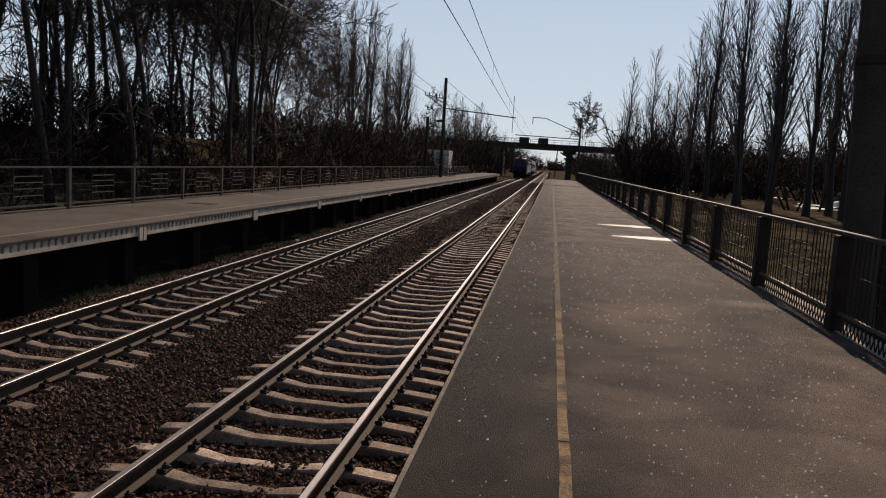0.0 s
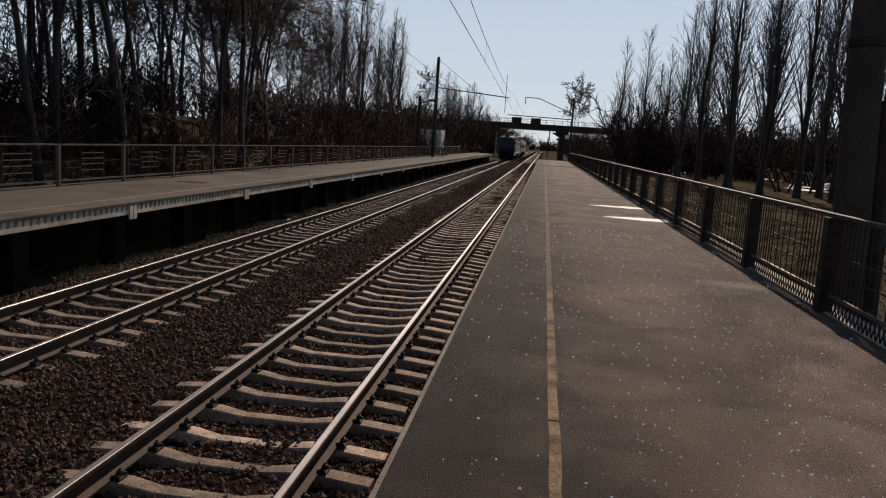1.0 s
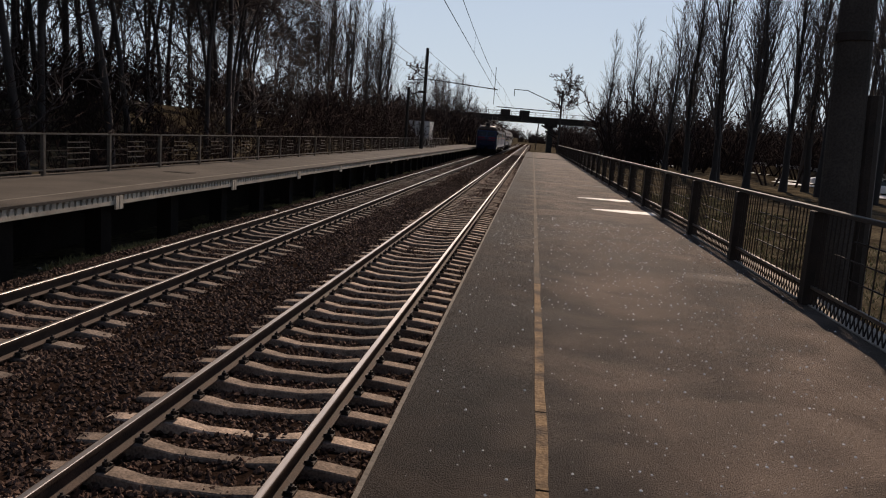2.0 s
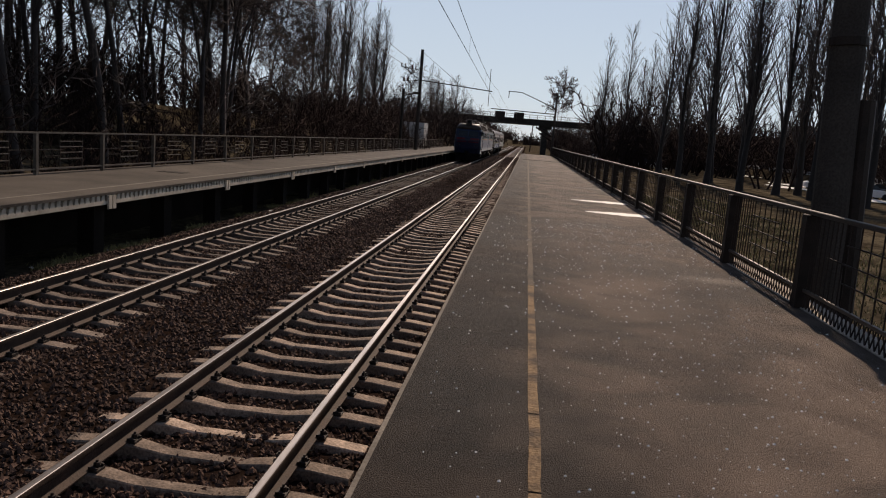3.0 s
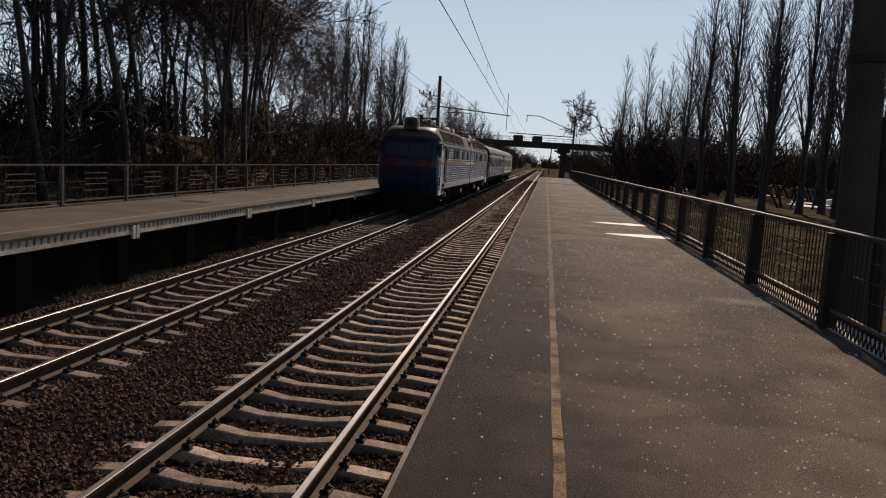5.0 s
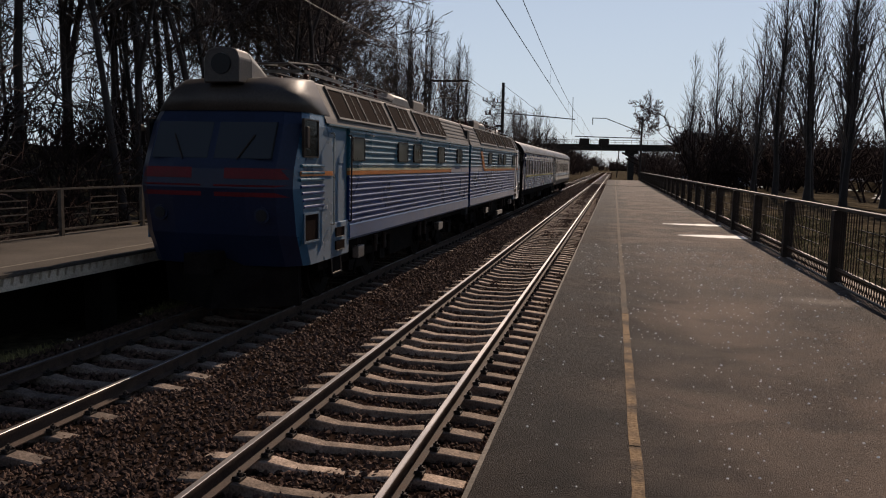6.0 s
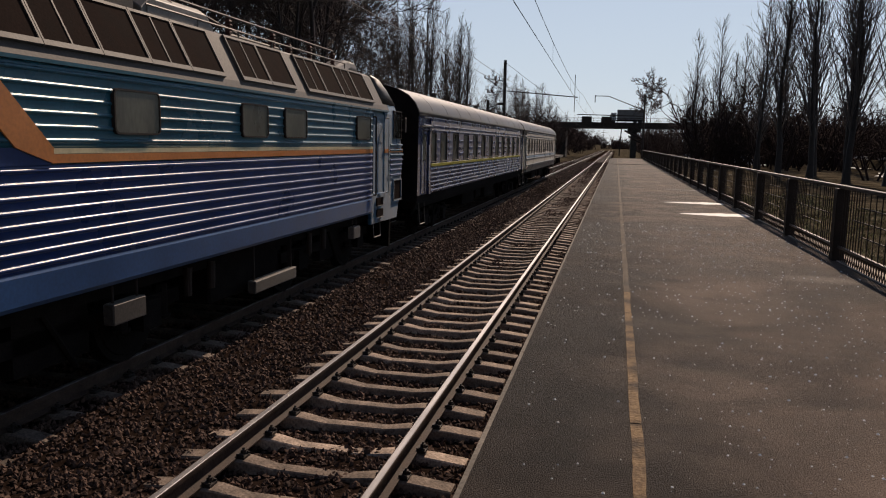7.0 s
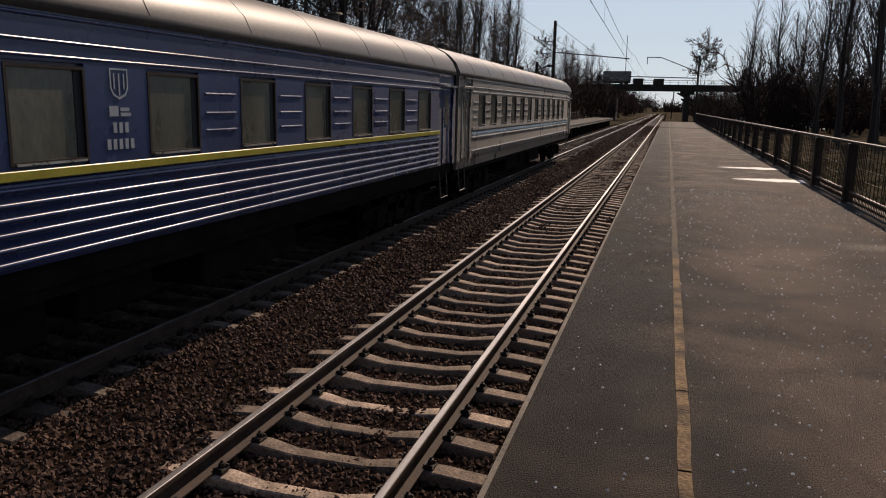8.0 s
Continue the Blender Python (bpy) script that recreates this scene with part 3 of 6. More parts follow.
# ---- far platform ----
def make_far_platform():
    pf = tagged(new("platform_far"), "high far platform on concrete piers with ribbed slab edge", "platform", kind="structure")
    X0, X1, Z = -12.0, -8.5, 1.0
    y = 15.2 - 6.33 * 5
    bm = bmesh.new()
    box(bm, X0, X1 + 0.02, -20, 132, Z, Z + 0.05)
    part("asphalt_surface", bm, ASPHALT_FAR, pf, "pale grey-brown asphalt deck")
    boxes("platform_line", [(X1 - 0.62, X1 - 0.55, -20, 90, Z + 0.05, Z + 0.054)], mat("faded_line", (0.13, 0.112, 0.088), 0.8, 0, 0.3, 2, 30, 0.1), pf, "faded warning line")
    bm = bmesh.new()
    n = 33
    pitch = 6.31 / n
    box(bm, X0, X1 - 0.17, 0.01, 6.32, -0.2, -0.006)
    box(bm, X1 - 0.17, X1 - 0.05, 0.01, 6.32, -0.2, -0.006)
    box(bm, X1 - 0.05, X1, 0.01, 6.32, -0.2, -0.125)
    for k in range(n):
        yy = 0.02 + pitch * k
        v = [bm.verts.new(p) for p in ((X1 - 0.05, yy, -0.125), (X1 - 0.05, yy + pitch * 0.8, -0.125), (X1 - 0.05, yy + pitch * 0.55, -0.008), (X1 - 0.05, yy + pitch * 0.2, -0.008),
                                       (X1, yy, -0.125), (X1, yy + pitch * 0.8, -0.125), (X1 - 0.005, yy + pitch * 0.55, -0.008), (X1 - 0.005, yy + pitch * 0.2, -0.008))]
        for f in ((4, 5, 6, 7), (0, 3, 2, 1), (1, 2, 6, 5), (0, 4, 7, 3), (3, 7, 6, 2), (0, 1, 5, 4)):
            bm.faces.new([v[i] for i in f])
    slab = finish("edge_slab", bm, CONCRETE)
    pier = finish_boxes("pier", [(-0.18, 0.18, -0.2, 0.2, -1.6, -0.2), (-1.6, 0.05, -0.22, 0.22, -0.42, -0.2)], DECK_SHADE)
    bracket = finish_boxes("bracket", [(-0.01, 0.03, -0.14, -0.02, -0.3, -0.02), (-0.01, 0.03, 0.02, 0.14, -0.3, -0.02)], CONCRETE)
    while y < 126:
        shared("edge_slab", slab, pf, pose(0, y, Z), "pale ribbed concrete slab edge")
        for d in (0.0, 3.16):
            shared("pier", pier, pf, pose(X1 - 0.45, y + d, Z))
            shared("pier", pier, pf, pose(X0 + 0.6, y + d, Z))
        shared("bracket", bracket, pf, pose(X1, y, Z), "pale concrete joint bracket")
        y += 6.33
    # Wall added behind the piers, coloured dark as the shade below the deck.
    boxes("under_deck_backing", [(-10.4, -10.2, -20, 128, -0.6, Z - 0.2)], DECK_SHADE, pf, "added dark wall, shade under the deck in its colour")
    boxes("manhole", [(-10.7, -9.9, 21.6, 22.1, Z + 0.05, Z + 0.06)], CONCRETE_DARK, pf, "dark patch in the asphalt")


def finish_boxes(name, dims, material):
    bm = bmesh.new()
    for d in dims:
        box(bm, *d)
    return finish(name, bm, material)


make_far_platform()


def make_far_fence():
    STEP, proto = 2.93, None
    for k in range(48):
        y = 17.3 - STEP * 8 + STEP * k
        if y > 108:
            break
        m = pose(-11.6, y, 1.05)
        if proto is None:
            f = tagged(new("railing_panel"), "dark iron railing panel with horizontal bars on far platform", "railing", "railing panels along the far platform")
            boxes("post", [(-0.04, 0.04, -0.045, 0.045, 0.0, 1.03)], IRON_RAIL, f)
            boxes("handrail", [(-0.03, 0.03, 0.045, STEP - 0.045, 1.0, 1.04)], IRON_RAIL, f)
            boxes("bottom_rail", [(-0.02, 0.02, 0.045, STEP - 0.045, 0.12, 0.16)], IRON_RAIL, f)
            for zz in (0.36, 0.52, 0.66, 0.8):
                boxes("bar", [(-0.012, 0.012, 0.95, 1.95, zz, zz + 0.022)], IRON_RAIL, f)
            for zz, a, b in ((0.6, 0.1, 0.95), (0.6, 1.95, STEP - 0.1), (0.44, 0.3, 0.95)):
                boxes("bar", [(-0.01, 0.01, a, b, zz, zz + 0.016)], IRON, f)
            for yy in (0.95, 1.94):
                boxes("upright", [(-0.01, 0.01, yy - 0.01, yy + 0.01, 0.16, 1.0)], IRON, f)
            f.matrix_basis = m
            proto = f
        else:
            copy_thing(proto, m)


make_far_fence()


# ---- train ----
def ridged(x, z0, z1, pitch, depth=0.022, half=0.02):
    """Outline points of a wall with half-round ridges at x, from z0 up to z1."""
    pts, z = [(x, z0)], z0 + pitch * 0.5
    while z + half < z1:
        pts += [(x, z - half - 0.006), (x + 0.001, z - half)]
        rad = (half * half + depth * depth) / (2 * depth)
        edge = math.asin(min(1.0, half / rad))
        for k in range(9):
            a = edge * (k / 4 - 1)
            pts.append((x + 0.002 + depth - rad * (1 - math.cos(a)), z + rad * math.sin(a)))
        pts += [(x + 0.001, z + half), (x, z + half + 0.006)]
        z += pitch
    pts.append((x, z1))
    return pts


def ridged_panel(name, x, z0, z1, y0, y1, pitch, material, parent, label="", depth=0.02, half=0.04):
    for s in (1, -1):
        bm = bmesh.new()
        pts = ridged(x, z0, z1, pitch, depth, half)
        extrude_y(bm, [(s * a, b) for a, b in pts] + [(s * (x - 0.06), z1), (s * (x - 0.06), z0)], y0, y1)
        part(name, bm, material, parent, label, smooth=True)


def frame_ring(bm, x, y0, y1, z0, z1, w, d):
    """A rectangular frame proud of a side wall at x."""
    for a in ((y0 - w, y1 + w, z1, z1 + w), (y0 - w, y1 + w, z0 - w, z0), (y0 - w, y0, z0, z1), (y1, y1 + w, z0, z1)):
        box(bm, x - 0.02, x + d, *a)


def rounded(y0, y1, z0, z1, r, n=4):
    """Corner-rounded rectangle in the y-z plane."""
    out = []
    for cy, cz, a0 in ((y1 - r, z1 - r, 0), (y0 + r, z1 - r, 90), (y0 + r, z0 + r, 180), (y1 - r, z0 + r, 270)):
        for k in range(n + 1):
            a = math.radians(a0 + 90 * k / n)
            out.append((cy + r * math.cos(a), cz + r * math.sin(a)))
    return out


def side_window(parent, x, y0, y1, z0, z1, frame_mat, pane_mat=None, curtain=False, frame=0.022):
    for s in (1, -1):
        bm = bmesh.new()
        r = 0.13 * min(y1 - y0, z1 - z0)
        inner, outer = rounded(y0, y1, z0, z1, r), rounded(y0 - frame, y1 + frame, z0 - frame, z1 + frame, r + frame)
        rings = [[bm.verts.new((px, *p)) for p in ol] for px, ol in ((x - 0.03, outer), (x + 0.03, outer), (x + 0.03, inner), (x - 0.03, inner))]
        for ra, rb in zip(rings, rings[1:]):
            for k in range(len(ra)):
                j = (k + 1) % len(ra)
                bm.faces.new((ra[k], ra[j], rb[j], rb[k]))
        w = part("window", bm, frame_mat, parent, at=pose(0, 0, 0) if s == 1 else Matrix.Scale(-1, 4, (1, 0, 0)))
        bm = bmesh.new()
        loft(bm, [[(px, *p) for p in rounded(y0 - 0.004, y1 + 0.004, z0 - 0.004, z1 + 0.004, r)] for px in (x - 0.05, x + 0.018)])
        part("pane", bm, pane_mat or GLASS, w, "dark window glass" if not curtain else "dusty glass before drawn curtain")


def wheel_mesh(r):
    bm = bmesh.new()
    for s in (-1, 1):
        tube(bm, (s * 0.72, 0, 0), (s * 0.85, 0, 0), r + 0.0, r - 0.01, 28)
        tube(bm, (s * 0.70, 0, 0), (s * 0.72, 0, 0), r + 0.03, r + 0.03, 28)
        tube(bm, (s * 0.85, 0, 0), (s * 0.87, 0, 0), r * 0.86, r * 0.84, 24)
        tube(bm, (s * 0.85, 0, 0), (s * 0.95, 0, 0), 0.15, 0.12, 12)
        for k in range(5):
            a = k * math.tau / 5
            tube(bm, (s * 0.862, math.cos(a) * r * 0.5, math.sin(a) * r * 0.5), (s * 0.885, math.cos(a) * r * 0.5, math.sin(a) * r * 0.5), 0.05, 0.05, 8)
    tube(bm, (-0.7, 0, 0), (0.7, 0, 0), 0.08, 0.08, 10)
    return finish("wheelset", bm, WHEEL)


SPEED, Y_AT_6 = 25.0, 12.17
WHEELS = []


def bogie(parent, yc, half, r, wheel_me):
    """A two-axle bogie: side frames, axle boxes, springs, brake rods; its wheelsets turn."""
    bg = new("bogie")
    bg.parent = parent
    bg.matrix_basis = pose(0, yc, 0)
    for s in (-1, 1):
        bm = bmesh.new()
        x = s * 0.97
        extrude_box = [(-half - 0.75, half + 0.75, r + 0.02, r + 0.2), (-0.55, 0.55, r - 0.2, r + 0.35)]
        for a, b, c, d in extrude_box:
            box(bm, min(x, x + s * 0.16), max(x, x + s * 0.16), a, b, c, d)
        for q in (-half, half):
            box(bm, min(x, x + s * 0.26), max(x, x + s * 0.26), q - 0.19, q + 0.19, r - 0.18, r + 0.18)
            for e in (-0.42, 0.42):
                tube(bm, (x + s * 0.1, q + e, r - 0.1), (x + s * 0.1, q + e, r + 0.3), 0.09, 0.09, 8)
                tube(bm, (x + s * 0.1, q + e, r - 0.14), (x + s * 0.1, q + e, r - 0.1), 0.12, 0.12, 8)
        tube(bm, (x + s * 0.18, -0.3, r - 0.3), (x + s * 0.18, 0.3, r + 0.55), 0.035, 0.035, 6)
        part("bogie_frame", bm, BLACK, bg, "black bogie side frame, underfloor shade in its colour")
    for q in (-half, half):
        w = shared("wheelset", wheel_me, bg, pose(0, q, r), "steel wheelset")
        WHEELS.append((w, q, r))


LOCO_SECTION = [(-1.5, 1.5), (-1.5, 3.44), (-1.46, 3.56), (-1.12, 4.2), (-1.0, 4.26), (1.0, 4.26), (1.12, 4.2), (1.46, 3.56), (1.5, 3.44), (1.5, 1.5)]


def ribbed(bm, x, y, z, n, step, r):
    """An insulator of n sheds on one core, as a single skin."""
    rings = []
    for k in range(n):
        for dz, f in ((0.0, 1.0), (0.55, 0.65), (0.6, 0.5), (0.97, 0.5)):
            rings.append([(x + r * f * math.cos(a * math.tau / 8), y + r * f * math.sin(a * math.tau / 8), z + step * (k + dz)) for a in range(8)])
    loft(bm, rings)


def pantograph(parent, y, up):
    pg = new("pantograph")
    pg.parent = parent
    pg.matrix_basis = pose(0, y, 4.3)
    boxes("base_frame", [(-0.6, -0.54, -1.1, 1.1, 0.22, 0.28), (0.54, 0.6, -1.1, 1.1, 0.22, 0.28), (-0.6, 0.6, -1.1, -1.04, 0.22, 0.28), (-0.6, 0.6, 1.04, 1.1, 0.22, 0.28)], IRON_RAIL, pg)
    for sx in (-0.57, 0.57):
        for sy in (-0.9, 0.9):
            bm = bmesh.new()
            ribbed(bm, sx, sy, 0.0, 4, 0.055, 0.07)
            part("insulator", bm, INSULATOR, pg, "brown ribbed insulator")
    h = 1.55 if up else 0.22
    ends = []
    for s in (-1, 1):
        ends += [((s * 0.5, -0.9, 0.28), (s * 0.35, -1.15 if up else -1.3, 0.28 + h * 0.5)), ((s * 0.35, -1.15 if up else -1.3, 0.28 + h * 0.5), (s * 0.45, 0, 0.28 + h)),
                 ((s * 0.5, 0.9, 0.28), (s * 0.35, 1.15 if up else 1.3, 0.28 + h * 0.5)), ((s * 0.35, 1.15 if up else 1.3, 0.28 + h * 0.5), (s * 0.45, 0, 0.28 + h))]
    ends += [((-0.35, -1.2, 0.28 + h * 0.5), (0.35, -1.2, 0.28 + h * 0.5)), ((-0.35, 1.2, 0.28 + h * 0.5), (0.35, 1.2, 0.28 + h * 0.5)), ((0.35, -1.15, 0.28 + h * 0.5), (-0.45, 0, 0.28 + h))]
    for e in ends:
        rods("arm", [e], 0.022, IRON_RAIL, pg, "thin tubular arm")
    for dy in (-0.17, 0.17):
        bm = bmesh.new()
        tube(bm, (-0.75, dy, 0.3 + h), (0.75, dy, 0.3 + h), 0.022, 0.022, 6)
        for s in (-1, 1):
            tube(bm, (s * 0.75, dy, 0.3 + h), (s * 1.02, dy, 0.14 + h), 0.018, 0.014, 6)
        part("contact_strip", bm, IRON, pg)


def nose_y(z):
    prof = [(1.06, -0.02), (1.5, -0.26), (2.3, -0.42), (2.62, -0.37), (3.4, -0.02), (3.62, 0.1)]
    for (z0, y0), (z1, y1) in zip(prof, prof[1:]):
        if z <= z1:
            return y0 + (y1 - y0) * (z - z0) / (z1 - z0)
    return 0.1


def nose_band(name, s, x_in, z0, z1, material, parent, label):
    """A painted band that follows the rounded nose."""
    bm = bmesh.new()
    rings = []
    for out in (-0.012, 0.03):
        for z in ((z0, z1) if out < 0 else (z1, z0)):
            y = nose_y(z)
            rings.append([(s * x_in, y + out, z), (s * 0.67, y + out, z), (s * 1.19, y + 0.08 + out, z), (s * 1.42, y + 0.31 + out, z)])
    vs = [[bm.verts.new(p) for p in r] for r in rings]
    for a, b in zip(vs, vs[1:] + vs[:1]):
        for k in range(3):
            bm.faces.new((a[k], a[k + 1], b[k + 1], b[k]))
    bm.faces.new([v[0] for v in vs])
    bm.faces.new([v[3] for v in vs])
    part(name, bm, material, parent, label)


def loco_section(parent, name, flip):
    """One cab-ended half of the locomotive; the cab is at y = 0. flip turns it about for the rear half."""
    sec = new(name)
    sec.parent = parent
    L = 15.5
    sec.matrix_basis = Matrix.Translation((0, 31.4, 0)) @ pose(0, 0, 0, 0, 0, 180) if flip else pose(0, 0, 0)
    # inner shell
    bm = bmesh.new()
    extrude_y(bm, [(a * 0.962, b) for a, b in LOCO_SECTION], 1.2, L)
    part("body_shell", bm, TEAL, sec, "teal blue body shell")
    boxes("eave_gutter", [(1.44, 1.53, 1.3, L, 3.44, 3.475), (-1.53, -1.44, 1.3, L, 3.44, 3.475)], TEAL, sec)
    # sides from door to joint
    y0 = 2.5
    ridged_panel("lower_side", 1.5, 1.52, 2.5, y0, L, 0.124, BLUE_LOW, sec, "deep blue ridged side sheet", 0.014, 0.021)
    end = 12.4 if not flip else 12.35
    for s in (1, -1):
        boxes("orange_band", [(1.44 * s, 1.512 * s, y0, end, 2.515, 2.6) if s > 0 else (1.512 * s, 1.44 * s, y0, end, 2.515, 2.6)], ORANGE, sec, "orange waist band")
        boxes("pale_band", [(1.44 * s, 1.512 * s, y0, end, 2.604, 2.655) if s > 0 else (1.512 * s, 1.44 * s, y0, end, 2.604, 2.655)], CREAM, sec, "pale yellow line over the band")
        bm = bmesh.new()
        x0, x1 = (1.44, 1.509) if s > 0 else (-1.509, -1.44)
        v = [bm.verts.new(p) for p in ((x0, end, 2.5), (x0, L, 2.5), (x0, L, 2.66), (x0, end, 2.66), (x1, end, 2.5), (x1, L, 2.5), (x1, L, 2.66), (x1, end, 2.66))]
        for f in ((0, 1, 2, 3), (4, 5, 6, 7), (0, 1, 5, 4), (3, 2, 6, 7), (0, 3, 7, 4), (1, 2, 6, 5)):
            bm.faces.new([v[i] for i in f])
        part("waist_sheet", bm, BLUE_LOW, sec)
        # the band sweeps up in a slanted end
        bm = bmesh.new()
        xs = s * 1.528
        w0 = [(end - 0.02, 2.51), (end + 0.45, 2.66), (end + 1.1, 3.3), (end + 0.65, 3.3), (end - 0.02, 2.66)]
        if flip:
            vv = [bm.verts.new((xs, a, b)) for a, b in w0]
            bm.faces.new(vv)
            vv2 = [bm.verts.new((xs - s * 0.02, a, b)) for a, b in w0]
            bm.faces.new(vv2[::-1])
            for k in range(5):
                bm.faces.new((vv[k], vv2[k], vv2[(k + 1) % 5], vv[(k + 1) % 5]))
            part("band_sweep", bm, ORANGE, sec, "orange band sweeping up in a slant")
        else:
            bm.free()
    ridged_panel("upper_side", 1.5, 2.66, 3.44, y0, end + 0.6, 0.13, TEAL, sec, "teal ridged upper side sheet", 0.014, 0.021)
    ridged_panel("upper_side", 1.5, 2.66, 3.44, end + 0.6, L, 0.13, TEAL, sec, "", 0.014, 0.021)
    for a, b in ((2.62, 3.36), (6.0, 6.85), (7.5, 8.35), (10.4, 11.2), (13.25, 14.05)) if not flip else ((2.75, 3.6), (6.25, 7.1), (7.75, 8.55), (10.6, 11.4)):
        side_window(sec, 1.515, a, b, 2.82, 3.26, IRON, CURTAIN, True)
    # skirt
    for s in (1, -1):
        bm = bmesh.new()
        o = [(1.5, 1.53), (1.515, 1.5), (1.515, 1.24), (1.47, 1.19), (1.4, 1.19), (1.4, 1.53)]
        extrude_y(bm, [(s * a, b) for a, b in o], 2.52, L)
        part("skirt", bm, BLUE_SKIRT, sec, "lighter blue lower skirt beam")
        boxes("cab_skirt", [(min(s * 1.4, s * 1.493), max(s * 1.4, s * 1.493), 1.5, 2.52, 0.94, 1.62)], CAB_BLUE, sec, "blue cab skirt with steps", 0.02)
        # door with handrails and step openings
        x0, x1 = (1.43, 1.475) if s > 0 else (-1.475, -1.43)
        d = boxes("cab_door", [(x0, x1, 1.55, 2.35, 1.62, 3.38)], CAB_BLUE, sec, "blue cab side door")
        boxes("door_window", [(x1 - 0.02, x1 + 0.008, 1.7, 2.2, 2.75, 3.2) if s > 0 else (x0 - 0.008, x0 + 0.02, 1.7, 2.2, 2.75, 3.2)], CAB_BLUE, d)
        rods("handrail", [((s * 1.57, 1.46, 1.6), (s * 1.57, 1.46, 3.3)), ((s * 1.5, 1.46, 1.6), (s * 1.57, 1.46, 1.6)), ((s * 1.5, 1.46, 3.3), (s * 1.57, 1.46, 3.3))], 0.018, BRIGHT, sec, "bright handrail")
        rods("handrail", [((s * 1.57, 2.44, 1.6), (s * 1.57, 2.44, 3.3)), ((s * 1.5, 2.44, 1.6), (s * 1.57, 2.44, 1.6)), ((s * 1.5, 2.44, 3.3), (s * 1.57, 2.44, 3.3))], 0.018, IRON, sec)
        for z in (1.08, 1.34):
            # Proud dark plates carry the shade of the step recesses.
            boxes("step_opening", [(s * 1.5 - 0.02, s * 1.5 + 0.022, 1.72, 2.18, z, z + 0.17)], GRILLE, sec, "dark plate with the shade of a step recess in its colour")
            boxes("step", [(s * 1.52 - 0.015, s * 1.52 + 0.015, 1.74, 2.16, z - 0.016, z)], BRIGHT, sec, "bright step edge")
        rods("ladder", [((s * 1.45, 1.7, 0.62), (s * 1.42, 1.7, 1.0)), ((s * 1.45, 2.2, 0.62), (s * 1.42, 2.2, 1.0)), ((s * 1.45, 1.7, 0.62), (s * 1.45, 2.2, 0.62))], 0.016, IRON_RAIL, sec, "iron ladder")
    # roof: sloping sides with dark glazed grilles, flat middle
    bm = bmesh.new()
    extrude_y(bm, [(-1.5, 3.48), (-1.46, 3.58), (-1.13, 4.22), (-1.0, 4.28), (1.0, 4.28), (1.13, 4.22), (1.46, 3.58), (1.5, 3.48)], 1.25, L)
    part("roof", bm, ROOF_GREY, sec, "weathered grey sheet roof", 0.0)
    groups = [(1.95, 5.6, 4), (6.0, 7.9, 2), (8.45, 11.8, 4)] if not flip else [(2.3, 6.0, 4), (6.5, 8.4, 2), (8.9, 13.2, 5)]
    slope = math.atan2(4.22 - 3.58, 1.46 - 1.13)
    for s in (1, -1):
        for a, b, n in groups:
            pw = (b - a) / n
            m = Matrix.Translation((s * 1.295, 0, 3.9)) @ Matrix.Rotation(s * (slope), 4, "Y")
            for k in range(n):
                fr = bmesh.new()
                y1, y2 = a + pw * k + 0.03, a + pw * (k + 1) - 0.03
                for q in ((y1 - 0.025, y2 + 0.025, 0.32, 0.36), (y1 - 0.025, y2 + 0.025, -0.35, -0.29), (y1 - 0.025, y1, -0.29, 0.32), (y2, y2 + 0.025, -0.29, 0.32)):
                    box(fr, q[2], q[3], q[0], q[1], -0.03, 0.045)
                w = part("roof_grille", fr, ROOF_GREY, sec, "grey framed roof grille", at=m if s > 0 else Matrix.Translation((-1.295, 0, 3.9)) @ Matrix.Rotation(-slope, 4, "Y"))
                boxes("mesh_pane", [(-0.29, 0.32, y1, y2, -0.02, 0.028)], GRILLE, w, "rusty dark mesh")
                if k % 2:
                    boxes("divider", [(-0.29, 0.32, (y1 + y2) / 2 - 0.012, (y1 + y2) / 2 + 0.012, 0.0, 0.038)], ROOF_GREY, w)
        ribs = bmesh.new()
        for k in range(5):
            z = 3.66 + 0.12 * k
            x = 1.46 - (z - 3.58) * 0.515
            tube(ribs, (s * (x + 0.005), 12.0 if not flip else 13.2, z), (s * (x + 0.005), L, z), 0.022, 0.022, 5)
        part("ridged_roof_side", ribs, ROOF_GREY, sec)
    # gear on the roof
    for y in (4.4, 5.2, 6.9, 7.6, 9.3, 11.3, 12.4, 13.6):
        bm = bmesh.new()
        x = 0.35 if int(y * 10) % 2 else -0.4
        ribbed(bm, x, y, 4.27, 6, 0.06, 0.08)
        part("insulator", bm, INSULATOR, sec, "brown ribbed roof insulator")
    rods("busbar", [((0.35, 4.4, 4.65), (-0.4, 7.6, 4.65)), ((-0.4, 7.6, 4.65), (0.35, 11.3, 4.68)), ((0.35, 11.3, 4.68), (0.35, 15.2, 4.62))], 0.018, WIRE, sec, n=5)
    boxes("roof_box", [(-0.8, 0.85, 9.9, 11.2, 4.27, 4.62)], ROOF_GREY, sec, "grey roof equipment box", 0.04)
    ya = 5.0 if flip else 12.8
    boxes("roof_box", [(-0.5, 0.5, ya, ya + 2.0, 4.27, 4.47)], IRON, sec, "low dark roof box", 0.03)
    for x in (-0.75, 0.78):
        rods("roof_rail", [((x, 2.2, 4.46), (x, 9.6, 4.46))] + [((x, y, 4.27), (x, y, 4.46)) for y in np.arange(2.2, 9.7, 1.23)], 0.014, IRON_RAIL, sec, "thin roof rail", 5)
